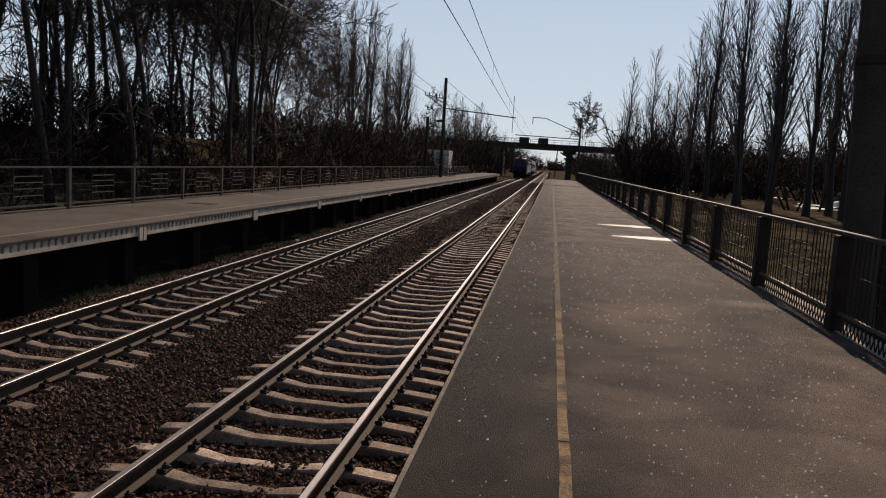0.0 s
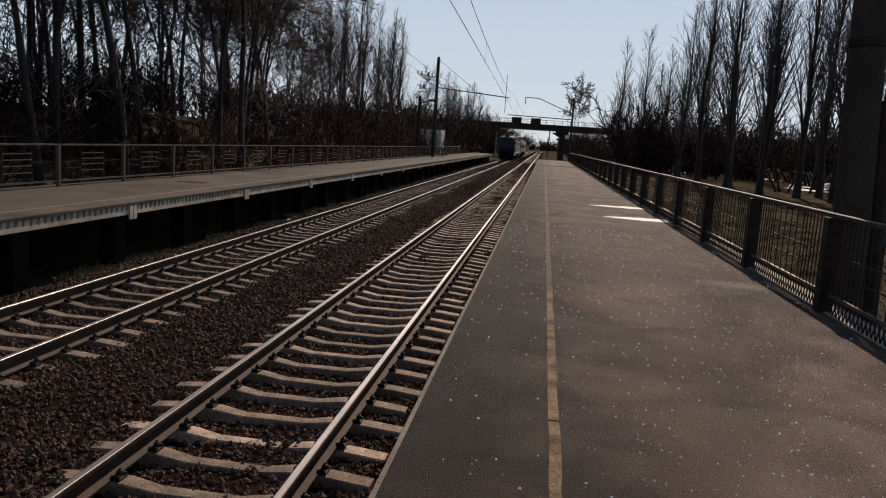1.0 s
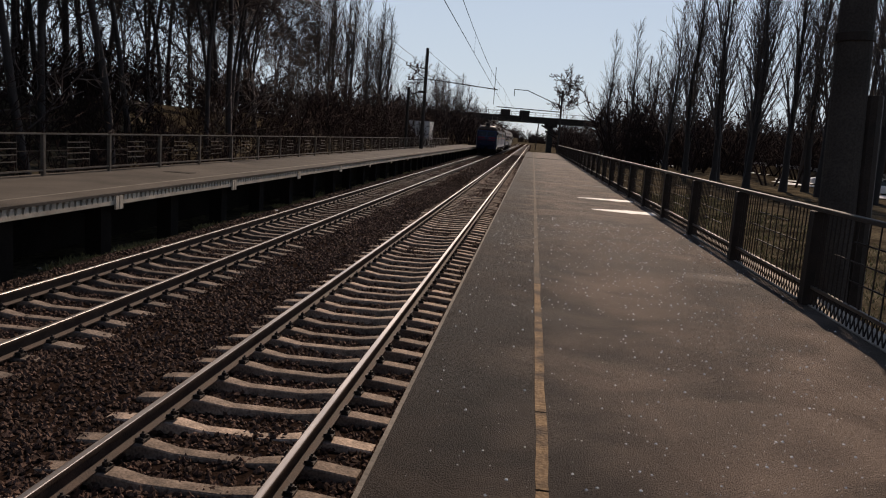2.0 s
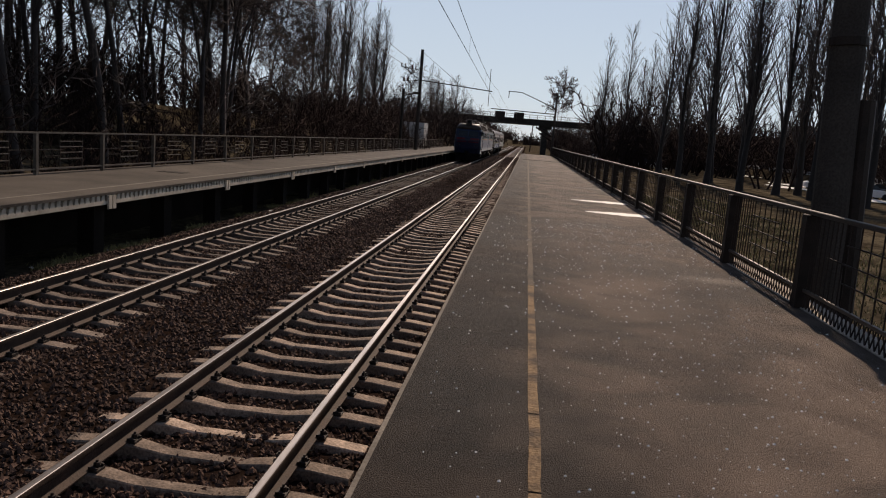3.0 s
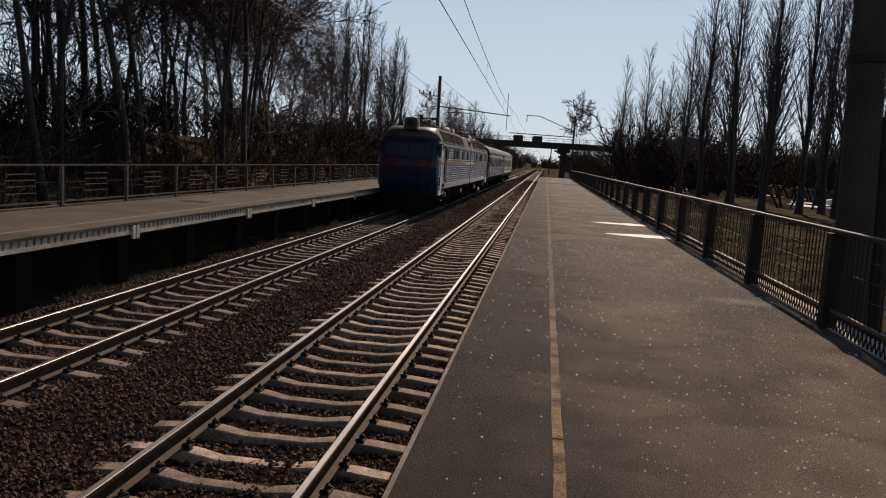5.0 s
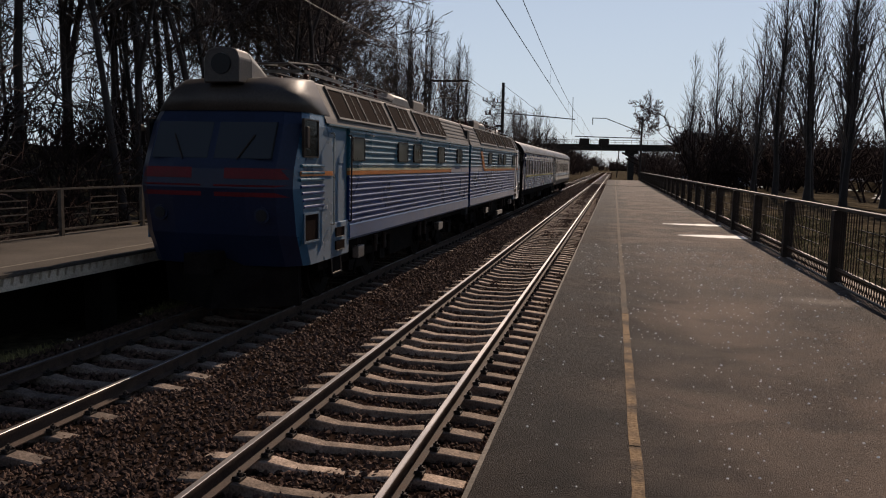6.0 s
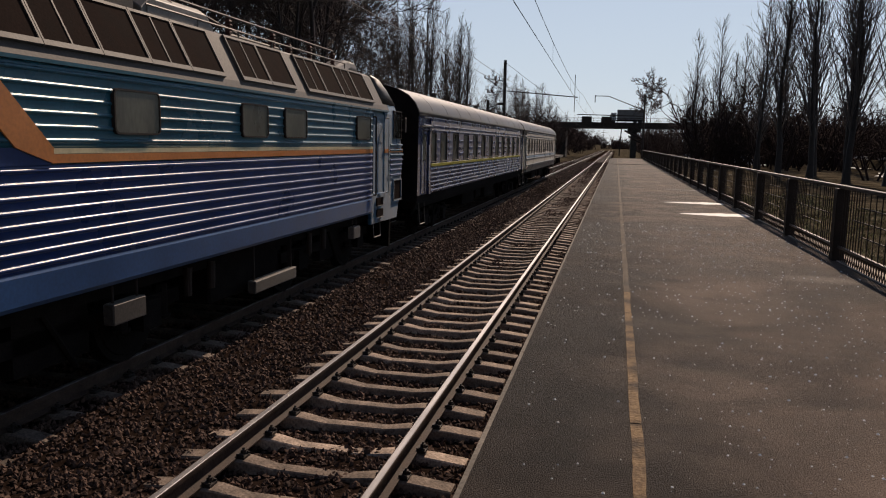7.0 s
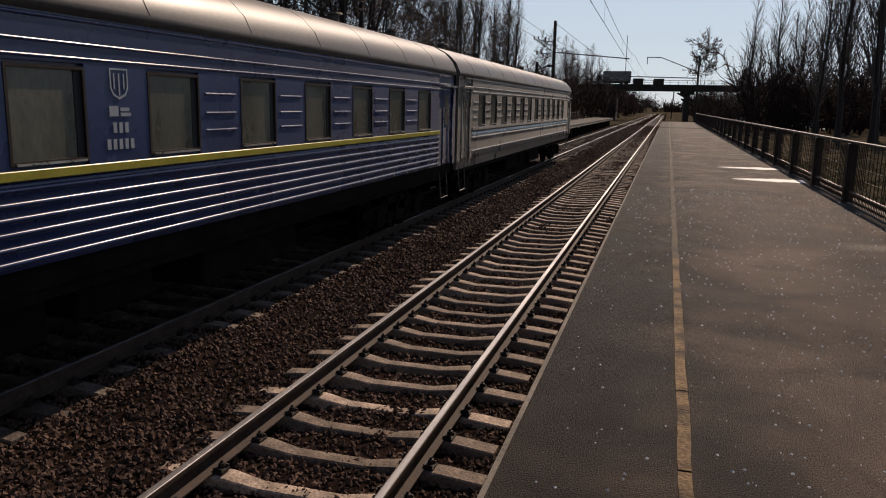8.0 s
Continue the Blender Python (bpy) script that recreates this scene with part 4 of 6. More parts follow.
    for y in (3.0, 5.9, 8.6):
        boxes("roof_hatch", [(-0.55, 0.25, y, y + 0.8, 4.27, 4.34)], ROOF_GREY, sec, "", 0.02)
    for y in (2.6, 3.9, 5.6, 7.2, 8.9, 12.1):
        for x in (-0.62, 0.55):
            bm = bmesh.new()
            ribbed(bm, x, y, 4.27, 7, 0.055, 0.07)
            part("insulator", bm, INSULATOR, sec, "brown ribbed roof insulator")
    rods("busbar", [((0.55, 2.6, 4.68), (0.55, 8.9, 4.68)), ((-0.62, 2.6, 4.68), (-0.62, 12.1, 4.68)), ((0.55, 5.6, 4.68), (-0.62, 7.2, 4.68))], 0.02, WIRE, sec, "", 5)
    bm = bmesh.new()
    loft(bm, [[(-0.75, y, 4.26), (-0.75, y, z), (-0.6, y, z + 0.1), (0.62, y, z + 0.1), (0.8, y, z), (0.8, y, 4.26)] for y, z in ((7.9, 4.4), (8.1, 4.55), (9.5, 4.55), (9.7, 4.4))])
    part("fan_housing", bm, ROOF_PALE, sec, "pale rounded roof fan housing", 0.01)
    boxes("roof_walkway", [(0.62, 0.98, 2.4, 13.0, 4.3, 4.33)], ROOF_GREY, sec)
    pantograph(sec, 12.4 if flip else 3.4, flip)
    # cab: rounded nose lofted from rings
    rings = []
    prof = [(0.94, 0.02), (1.5, -0.26), (2.3, -0.42), (2.62, -0.37), (3.4, -0.02), (3.62, 0.1), (3.98, 0.22), (4.2, 0.48), (4.27, 0.95)]
    for z, y in prof:
        hw = 1.49 if z < 3.5 else 1.49 - (z - 3.5) * 0.5
        r = 0.3
        rings.append([(-hw, 1.56, z), (-hw, y + r + 0.2, z), (-hw + 0.07, y + r, z), (-hw + 0.3, y + 0.08, z), (-hw * 0.45, y, z), (hw * 0.45, y, z), (hw - 0.3, y + 0.08, z), (hw - 0.07, y + r, z), (hw, y + r + 0.2, z), (hw, 1.56, z)])
    bm = bmesh.new()
    loft(bm, rings[:6])
    part("cab", bm, CAB_BLUE, sec, "rounded blue cab")
    # Thin overlay on the nose front, added to carry its shade.
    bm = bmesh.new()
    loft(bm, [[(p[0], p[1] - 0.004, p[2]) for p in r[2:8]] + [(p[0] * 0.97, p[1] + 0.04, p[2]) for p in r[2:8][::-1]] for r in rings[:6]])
    part("nose_shade_sheet", bm, NOSE_SHADE, sec, "dark navy nose overlay, shade in its colour")
    bm = bmesh.new()
    loft(bm, [[(p[0] * 1.012, p[1] - 0.03 if p[1] < 1.5 else p[1], p[2] + 0.003) for p in r] for r in rings[5:]])
    part("cab_roof", bm, CAB_ROOF, sec, "dark rounded cab roof", smooth=True)
    for s in (-1, 1):
        bm = bmesh.new()
        a, b = (0.06, 1.1) if s > 0 else (-1.1, -0.06)
        v = [bm.verts.new(p) for p in ((a, nose_y(2.8) - 0.012, 2.8), (b, nose_y(2.8) - 0.012, 2.8), (b, nose_y(3.42) - 0.012, 3.42), (a, nose_y(3.42) - 0.012, 3.42), (a, nose_y(2.8) + 0.1, 2.8), (b, nose_y(2.8) + 0.1, 2.8), (b, nose_y(3.42) + 0.1, 3.42), (a, nose_y(3.42) + 0.1, 3.42))]
        for f in ((0, 1, 2, 3), (4, 7, 6, 5), (0, 4, 5, 1), (1, 5, 6, 2), (2, 6, 7, 3), (3, 7, 4, 0)):
            bm.faces.new([v[i] for i in f])
        w = part("windscreen", bm, GLASS, sec, "dark windscreen pane")
        rods("wiper", [((s * 0.5, nose_y(2.78) - 0.03, 2.78), (s * 0.75, nose_y(3.2) - 0.03, 3.2))], 0.012, IRON, w)
        nose_band("red_band", s, 0.3, 2.46, 2.64, RED, sec, "red band on the nose")
        nose_band("red_band", s, 0.12, 2.16, 2.36, RED, sec, "red band on the nose")
        bm = bmesh.new()
        tube(bm, (s * 0.95, 0.0, 1.85), (s * 0.95, -0.33, 1.85), 0.14, 0.14, 16)
        l = part("buffer_lamp", bm, NOSE_SHADE, sec)
        bm = bmesh.new()
        tube(bm, (s * 0.95, -0.3, 1.85), (s * 0.95, -0.345, 1.85), 0.1, 0.1, 16)
        part("lens", bm, LAMP_GLASS, l, "unlit lamp glass")
        mirror_x = pose(0, 0, 0) if s > 0 else Matrix.Scale(-1, 4, (1, 0, 0))
        bm = bmesh.new()
        frame_ring(bm, 1.485, 0.2, 0.82, 2.86, 3.48, 0.022, 0.025)
        w = part("cab_side_window", bm, IRON, sec, at=mirror_x)
        boxes("pane", [(1.45, 1.496, 0.2, 0.82, 2.86, 3.48)], GLASS, w)
        for k in range(7):
            z = 1.98 + 0.118 * k
            rods("ridge", [((s * 1.485, 0.02 + 0.04 * abs(k - 4), z), (s * 1.485, 1.12, z))], 0.03, (BLUE_LOW if k < 4 else TEAL), sec, n=16)
        boxes("orange_band", [(s * 1.49 - 0.012, s * 1.49 + 0.012, 0.05, 1.56, 2.515, 2.6)], ORANGE, sec, "orange band round the cab")
        bm = bmesh.new()
        frame_ring(bm, 1.485, 0.2, 0.82, 1.38, 1.84, 0.035, 0.03)
        w = part("vent", bm, CAB_BLUE, sec, "framed dark vent", at=mirror_x)
        boxes("mesh_pane", [(1.45, 1.496, 0.2, 0.82, 1.38, 1.84)], GRILLE, w)
        boxes("number_mark", [(s * 1.492 - 0.006, s * 1.492 + 0.006, 0.9 + 0.075 * k, 0.945 + 0.075 * k, 1.9, 1.97) for k in range(6)], WHITE_MARK, sec, "white marking shown as bars")
        rods("mirror_arm", [((s * 1.49, 0.22, 3.3), (s * 1.58, 0.16, 3.3)), ((s * 1.49, 0.22, 3.05), (s * 1.58, 0.16, 3.05))], 0.012, IRON, sec)
        boxes("mirror", [(s * 1.58 - 0.025, s * 1.58 + 0.025, 0.08, 0.2, 3.0, 3.36)], IRON, sec, "small dark cab mirror", 0.01)
    bm = bmesh.new()
    ring = [(-0.33, 4.1), (-0.33, 4.52), (-0.27, 4.66), (-0.17, 4.7), (0.17, 4.7), (0.27, 4.66), (0.33, 4.52), (0.33, 4.1)]
    loft(bm, [[(x, 0.1 + 0.06 * (z - 4.1), z) for x, z in ring], [(x, 0.62, z) for x, z in ring]])
    # Housing coloured dark for its shaded front; fairing coloured pale as sunlit.
    hl = part("headlamp", bm, CAB_ROOF, sec, "boxy roof headlamp housing, front shade in its dark colour", 0.02)
    bm = bmesh.new()
    tube(bm, (0, 0.14, 4.42), (0, 0.085, 4.42), 0.19, 0.18, 18)
    part("lens", bm, LAMP_GLASS, hl, "unlit headlamp glass")
    bm = bmesh.new()
    loft(bm, [[(x * 1.01, 0.6, z + 0.004) for x, z in ring], [(x * 0.85, 1.1, 4.1 + (z - 4.1) * 0.72) for x, z in ring], [(x * 0.5, 1.75, 4.1 + (z - 4.1) * 0.36) for x, z in ring]])
    part("headlamp_fairing", bm, ROOF_PALE, sec, "pale grey tapered fairing")
    # snow plough, under gear
    bm = bmesh.new()
    loft(bm, [[(-1.3, 0.45, 0.2), (0, -0.35, 0.2), (1.3, 0.45, 0.2), (1.3, 0.55, 0.2), (0, -0.2, 0.2), (-1.3, 0.55, 0.2)], [(-1.3, 0.35, 1.07), (0, -0.1, 1.07), (1.3, 0.35, 1.07), (1.3, 0.5, 1.07), (0, 0.05, 1.07), (-1.3, 0.5, 1.07)]])
    part("plough", bm, BLACK, sec, "black track guard")
    boxes("coupler", [(-0.15, 0.15, -0.72, 0.5, 0.9, 1.2), (-0.2, 0.22, -0.84, -0.62, 0.88, 1.22)], BLACK, sec)
    boxes("underframe", [(-1.25, 1.25, 0.9, L, 1.0, 1.5)], BLACK, sec, "black underframe")
    boxes("equipment_box", [(-1.15, 1.15, 6.6, 8.9, 0.42, 1.06)], BLACK, sec, "black underfloor box, shade in its colour", 0.03)
    for s in (1, -1):
        for a, b, z0, z1 in ((3.2, 3.6, 0.75, 1.0), (10.87, 11.47, 0.73, 0.97), (6.57, 8.1, 0.45, 0.64))[:3 if flip else 2]:
            boxes("cable_box", [(s * 1.4 - 0.07, s * 1.4 + 0.07, a, b, z0, z1)], ROOF_PALE if b < 8 else ROOF_GREY, sec, "pale hanging box", 0.015)
            for y in (a + 0.08, b - 0.08):
                rods("hanger", [((s * 1.4, y, z1), (s * 1.4, y, 1.22))], 0.015, IRON, sec)
        for y in (4.9, 5.6, 9.1, 9.7):
            bm = bmesh.new()
            tube(bm, (s * 1.3, y, 0.72), (s * 1.3, y, 1.1), 0.05, 0.06, 10)
            part("sander_pipe", bm, IRON, sec, "dark hanging pipe")
    wm = wheel_mesh(0.625)
    bogie(sec, 4.1, 1.6, 0.625, wm)
    bogie(sec, 12.0, 1.6, 0.625, wm)


loco = tagged(new("locomotive"), "blue and teal two-section electric locomotive with orange band and ridged sides", "locomotive")
loco_section(loco, "front_section", False)
loco_section(loco, "rear_section", True)
boxes("bellows", [(-1.43, 1.43, 15.5, 15.9, 0.95, 4.0)], RUBBER, loco, "black bellows between the sections")


COACH_ROOF = [(1.52, 3.5), (1.5, 3.62), (1.4, 3.83), (1.2, 4.03), (0.9, 4.19), (0.5, 4.29), (0.0, 4.32)]


def coach(label, paint, panel, band, windows, band_low, n_ridges):
    """A passenger coach; y = 0 at its leading end."""
    c = tagged(new("passenger_coach"), label, "railway coach", "passenger coaches")
    L = 23.9
    bm = bmesh.new()
    extrude_y(bm, [(-1.46, 1.31), (-1.46, 3.5), (1.46, 3.5), (1.46, 1.31)], 0.02, L - 0.02)
    part("body_shell", bm, paint, c)
    roof = [(-a, b) for a, b in COACH_ROOF] + COACH_ROOF[::-1][1:]
    bm = bmesh.new()
    extrude_y(bm, roof, 0.0, L)
    part("roof", bm, ROOF_COACH, c, "dusty pale rounded metal roof", smooth=True)
    for y in np.arange(1.6, L - 1, 2.05):
        bm = bmesh.new()
        pts = [(a * 1.003, b * 1.0015) for a, b in roof[1:-1]]
        for p, q in zip(pts, pts[1:]):
            tube(bm, (p[0] * 0.998, y, p[1] * 0.998), (q[0] * 0.998, y, q[1] * 0.998), 0.005, 0.005, 6)
        part("roof_seam", bm, ROOF_COACH, c)
    for y in (2.2, 6.4, 10.6, 14.8, 19.0, 22.3):
        bm = bmesh.new()
        tube(bm, (0.35, y, 4.25), (0.35, y, 4.44), 0.13, 0.11, 12)
        tube(bm, (0.35, y, 4.44), (0.35, y, 4.47), 0.19, 0.17, 12)
        part("roof_vent", bm, ROOF_GREY, c, "small round roof vent")
    d0, d1 = 1.42, L - 1.42
    ridged_panel("lower_side", 1.5, 1.32, 2.06, d0, d1, 0.74 / n_ridges, paint, c, "ridged lower side sheet", 0.018, 0.026)
    for s in (1, -1):
        o = (1.455, 1.53) if s > 0 else (-1.53, -1.455)
        boxes("waist_band", [(*o, d0, d1, 2.075, 2.16)], band, c, band_low, 0.006)
        boxes("sill_beam", [(min(s * 1.32, s * 1.43), max(s * 1.32, s * 1.42), 0.1, L - 0.1, 1.08, 1.305)], BLACK if paint is COACH_BLUE else paint, c)
        # upper wall
        xx = (1.455, 1.5) if s > 0 else (-1.5, -1.455)
        boxes("upper_wall", [(*xx, d0, d1, 3.08, 3.5)], paint, c)
        for z, r in ((3.12, 0.018), (3.25, 0.018), (3.46, 0.02)):
            rods("cornice", [((s * 1.495, 0.55, z), (s * 1.495, L - 0.55, z))], r, paint, c, n=16)
        # doors at both ends
        for a, b in ((0.42, 1.02), (L - 1.02, L - 0.42)):
            x0, x1 = (1.44, 1.475) if s > 0 else (-1.475, -1.44)
            d = boxes("door", [(x0, x1, a, b, 1.35, 3.18)], paint, c, "coach end door with window", 0.008)
            for z0, z1 in ((2.28, 2.6), (2.64, 3.0)):
                boxes("pane", [(s * 1.475 - 0.012, s * 1.475 + 0.012, a + 0.13, b - 0.13, z0, z1)], CURTAIN, d)
            rods("handrail", [((s * 1.52, a - 0.1, 1.5), (s * 1.52, a - 0.1, 2.7))], 0.016, BRIGHT, c)
            rods("handrail", [((s * 1.52, b + 0.1, 1.5), (s * 1.52, b + 0.1, 2.7))], 0.016, BRIGHT, c)
            boxes("door_post", [(s * 1.48 - 0.03, s * 1.48 + 0.03, b + 0.2, b + 0.4, 1.3, 3.2)], paint, c)
            boxes("door_canopy", [(s * 1.5 - 0.05, s * 1.5 + 0.05, a - 0.2, b + 0.45, 3.19, 3.23)], BRIGHT, c)
            rods("step_bracket", [((s * 1.45, a, 0.5), (s * 1.4, a, 1.2)), ((s * 1.45, b, 0.5), (s * 1.4, b, 1.2)), ((s * 1.45, a, 0.5), (s * 1.45, b, 0.5))], 0.016, IRON_RAIL, c, "bent iron step bracket")
        # windows and the panels between them
        prev = d0
        for k, (a, b) in enumerate(windows):
            boxes("window_panel", [(min(s * 1.455, s * 1.502), max(s * 1.455, s * 1.502), prev, a, 2.16, 3.08)], panel, c)
            if a - prev > 0.5 and k != len(windows) // 2 + 0:
                for z in (2.42, 2.62, 2.84):
                    rods("ridge", [((s * 1.5, prev + 0.12, z), (s * 1.5, a - 0.12, z))], 0.018, panel, c, n=16)
            prev = b
            bm = bmesh.new()
            frame_ring(bm, 1.48, a + 0.03, b - 0.03, 2.23, 3.02, 0.03, 0.03)
            w = part("window", bm, IRON, c, at=pose(0, 0, 0) if s > 0 else Matrix.Scale(-1, 4, (1, 0, 0)))
            boxes("pane", [(1.46, 1.476, a + 0.03, b - 0.03, 2.23, 3.02)], CURTAIN, w, "dusty glass before drawn curtain")
            boxes("sill", [(1.48, 1.525, a + 0.05, b - 0.05, 2.195, 2.215)], BRIGHT, w)
            # Dark strip laid on the pane as shade beside its frame.
            boxes("shadow_gap", [(1.476, 1.482, b - 0.12, b - 0.03, 2.23, 3.02)], RUBBER, w)
        boxes("window_panel", [(min(s * 1.455, s * 1.502), max(s * 1.455, s * 1.502), prev, d1, 2.16, 3.08)], panel, c)
    # gangway ends
    for y, e in ((0.0, -1), (L, 1)):
        bm = bmesh.new()
        box(bm, -0.62, 0.62, min(y, y + e * 0.38), max(y, y + e * 0.38), 1.25, 3.55)
        part("gangway", bm, RUBBER, c, "black rubber gangway", 0.08)
        bm = bmesh.new()
        extrude_y(bm, [(-1.47, 1.15)] + [(a * 0.985, b - 0.01) for a, b in roof] + [(1.47, 1.15)], y, y + e * 0.03)
        part("end_wall", bm, BLACK if paint is COACH_BLUE else paint, c)
        boxes("coupler", [(-0.14, 0.14, min(y, y + e * 0.5), max(y, y + e * 0.5), 0.9, 1.15)], BLACK, c)
    boxes("underframe", [(-1.36, 1.36, 0.2, L - 0.2, 0.95, 1.309)], BLACK, c, "black underframe")
    for a, b, z in ((8.2, 10.6, 0.45), (11.0, 12.2, 0.55), (13.2, 15.8, 0.42)):
        boxes("equipment_box", [(-1.12, 1.12, a, b, z, 0.97)], BLACK, c, "black underfloor box, shade in its colour", 0.03)
    wm = wheel_mesh(0.475)
    bogie(c, 3.35, 1.2, 0.475, wm)
    bogie(c, L - 3.35, 1.2, 0.475, wm)
    return c


W1 = [(1.45, 2.1)] + [(2.65 + 1.82 * k, 3.57 + 1.82 * k) for k in range(11)]
coach_a = coach("dark blue passenger coach with yellow waist band and pale roof", COACH_BLUE, COACH_PANEL, COACH_YELLOW, W1, "yellow waist band", 6)
# unreadable number and plain badge on the panel between two windows
for s in (1, -1):
    yc, x = 11.31, s * 1.506
    m = pose(x, yc, 0, 0, 0, 0)
    shield = [(-0.13, 3.06), (0.13, 3.06), (0.13, 2.87), (0.09, 2.8), (0.0, 2.76), (-0.09, 2.8), (-0.13, 2.87)]
    bm = bmesh.new()
    rings = [[bm.verts.new((dx, u * f, 2.93 + (z - 2.93) * f)) for u, z in shield] for dx, f in ((-0.005, 1.0), (0.005, 1.0), (0.005, 0.87), (-0.005, 0.87))]
    for ra, rb in zip(rings, rings[1:] + rings[:1]):
        for k in range(len(ra)):
            j = (k + 1) % len(ra)
            bm.faces.new((ra[k], ra[j], rb[j], rb[k]))
    badge = part("badge", bm, WHITE_MARK, coach_a, "thin white shield badge", at=m)
    for u, z0 in ((-0.07, 2.86), (0.0, 2.8), (0.07, 2.86)):
        boxes("badge_bar", [(-0.005, 0.005, u - 0.009, u + 0.009, z0, 3.01)], WHITE_MARK, badge)
    boxes("mark", [(-0.005, 0.005, -0.16, -0.03, 2.6, 2.7), (-0.005, 0.005, 0.0, 0.15, 2.6, 2.635), (-0.005, 0.005, 0.0, 0.13, 2.65, 2.685)], WHITE_MARK, coach_a, "plain white company mark", at=m)
    for k in range(3):
        boxes("number_mark", [(-0.005, 0.005, -0.115 + 0.085 * k, -0.065 + 0.085 * k, 2.44, 2.54)], WHITE_MARK, coach_a, "white number shown as bars", at=m)
    for k in range(5):
        boxes("number_mark", [(-0.005, 0.005, -0.21 + 0.085 * k, -0.16 + 0.085 * k, 2.28, 2.38)], WHITE_MARK, coach_a, "white number shown as bars", at=m)
W2 = [(2.2 + 1.62 * k, 3.0 + 1.62 * k) for k in range(12)]
coach_b = coach("grey-beige passenger coach with small windows, sun glare in its colour", COACH_GREY, COACH_GREY, COACH_GREY, W2, "", 2)
TRAIN = [(loco, 0.0), (coach_a, 32.95), (coach_b, 57.2)]


def train_motion():
    """The train runs towards the camera at an even pace; every wheelset rolls."""
    for ob, s in TRAIN:
        walk(ob, [(0.5 * k, pose(FAR_X, Y_AT_6 + s - SPEED * (0.5 * k - 6.0), 0)) for k in range(17)])
    for w, q, r in WHEELS:
        walk(w, [(k / 30, pose(0, q, r, math.degrees(SPEED * k / 30 / r) % 360 * (1 if not turned(w) else -1))) for k in range(241)])


def turned(w):
    return w.parent.parent.name.startswith("rear_section")


# ---- trees ----
def limbs_to_mesh(name, segs, material):
    """Tapered limbs (p0, p1, r0, r1) skinned as slim prisms; the last twigs run out to a point."""
    V, F = [], []
    for p0, p1, r0, r1 in segs:
        n = 7 if r0 > 0.1 else (4 if r0 > 0.04 else 3)
        d = p1 - p0
        ln = math.sqrt(d[0] ** 2 + d[1] ** 2 + d[2] ** 2) or 1e-6
        d = d / ln
        h = np.array((1.0, 0, 0)) if abs(d[0]) < 0.8 else np.array((0, 1.0, 0))
        a = np.cross(d, h)
        a /= math.sqrt(a @ a)
        b = np.cross(d, a)
        i = len(V)
        for p, r in ((p0, r0), (p1, r1)):
            if r == 0:
                V.append((p[0], p[1], p[2]))
                break
            for k in range(n):
                t = k * math.tau / n
                q = p + (a * math.cos(t) + b * math.sin(t)) * r
                V.append((q[0], q[1], q[2]))
        if r1 == 0:
            F += [(i + k, i + (k + 1) % n, i + n) for k in range(n)]
        else:
            F += [(i + k, i + (k + 1) % n, i + n + (k + 1) % n, i + n + k) for k in range(n)]
    return raw_mesh(name, V, F, material, True)


def grow(segs, rng, p, d, length, r, counts, up, spread, wander, steps=3, fine=0.014):
    """A limb that wanders and tapers; counts says how many limbs fork off at each finer level."""
    last = len(counts) == 0
    steps = 1 if last else steps
    pts, dirs = [p], []
    for k in range(steps):
        d = d + rng.normal(0, wander, 3) + np.array((0, 0, up))
        d = d / math.sqrt(d @ d)
        q = p + d * (length / steps)
        segs.append((p, q, r * (1 - 0.7 * k / steps), 0 if last else r * (1 - 0.7 * (k + 1) / steps)))
        p = q
        pts.append(q)
        dirs.append(d)
    if last:
        return
    for k in range(counts[0]):
        u = min(0.999, 0.12 + 0.88 * (k + rng.random()) / counts[0])
        i = int(u * steps)
        f = u * steps - i
        side = rng.normal(0, 1, 3)
        side -= dirs[i] * (side @ dirs[i])
        side /= math.sqrt(side @ side)
        e = spread * rng.uniform(0.6, 1.3)
        grow(segs, rng, pts[i] * (1 - f) + pts[i + 1] * f, dirs[i] * math.cos(e) + side * math.sin(e), length * rng.uniform(0.38, 0.62) * (1.2 - 0.5 * u),
             max(r * 0.45 * (1 - 0.5 * u), fine), counts[1:], up, spread, wander * 1.2, 2, fine)


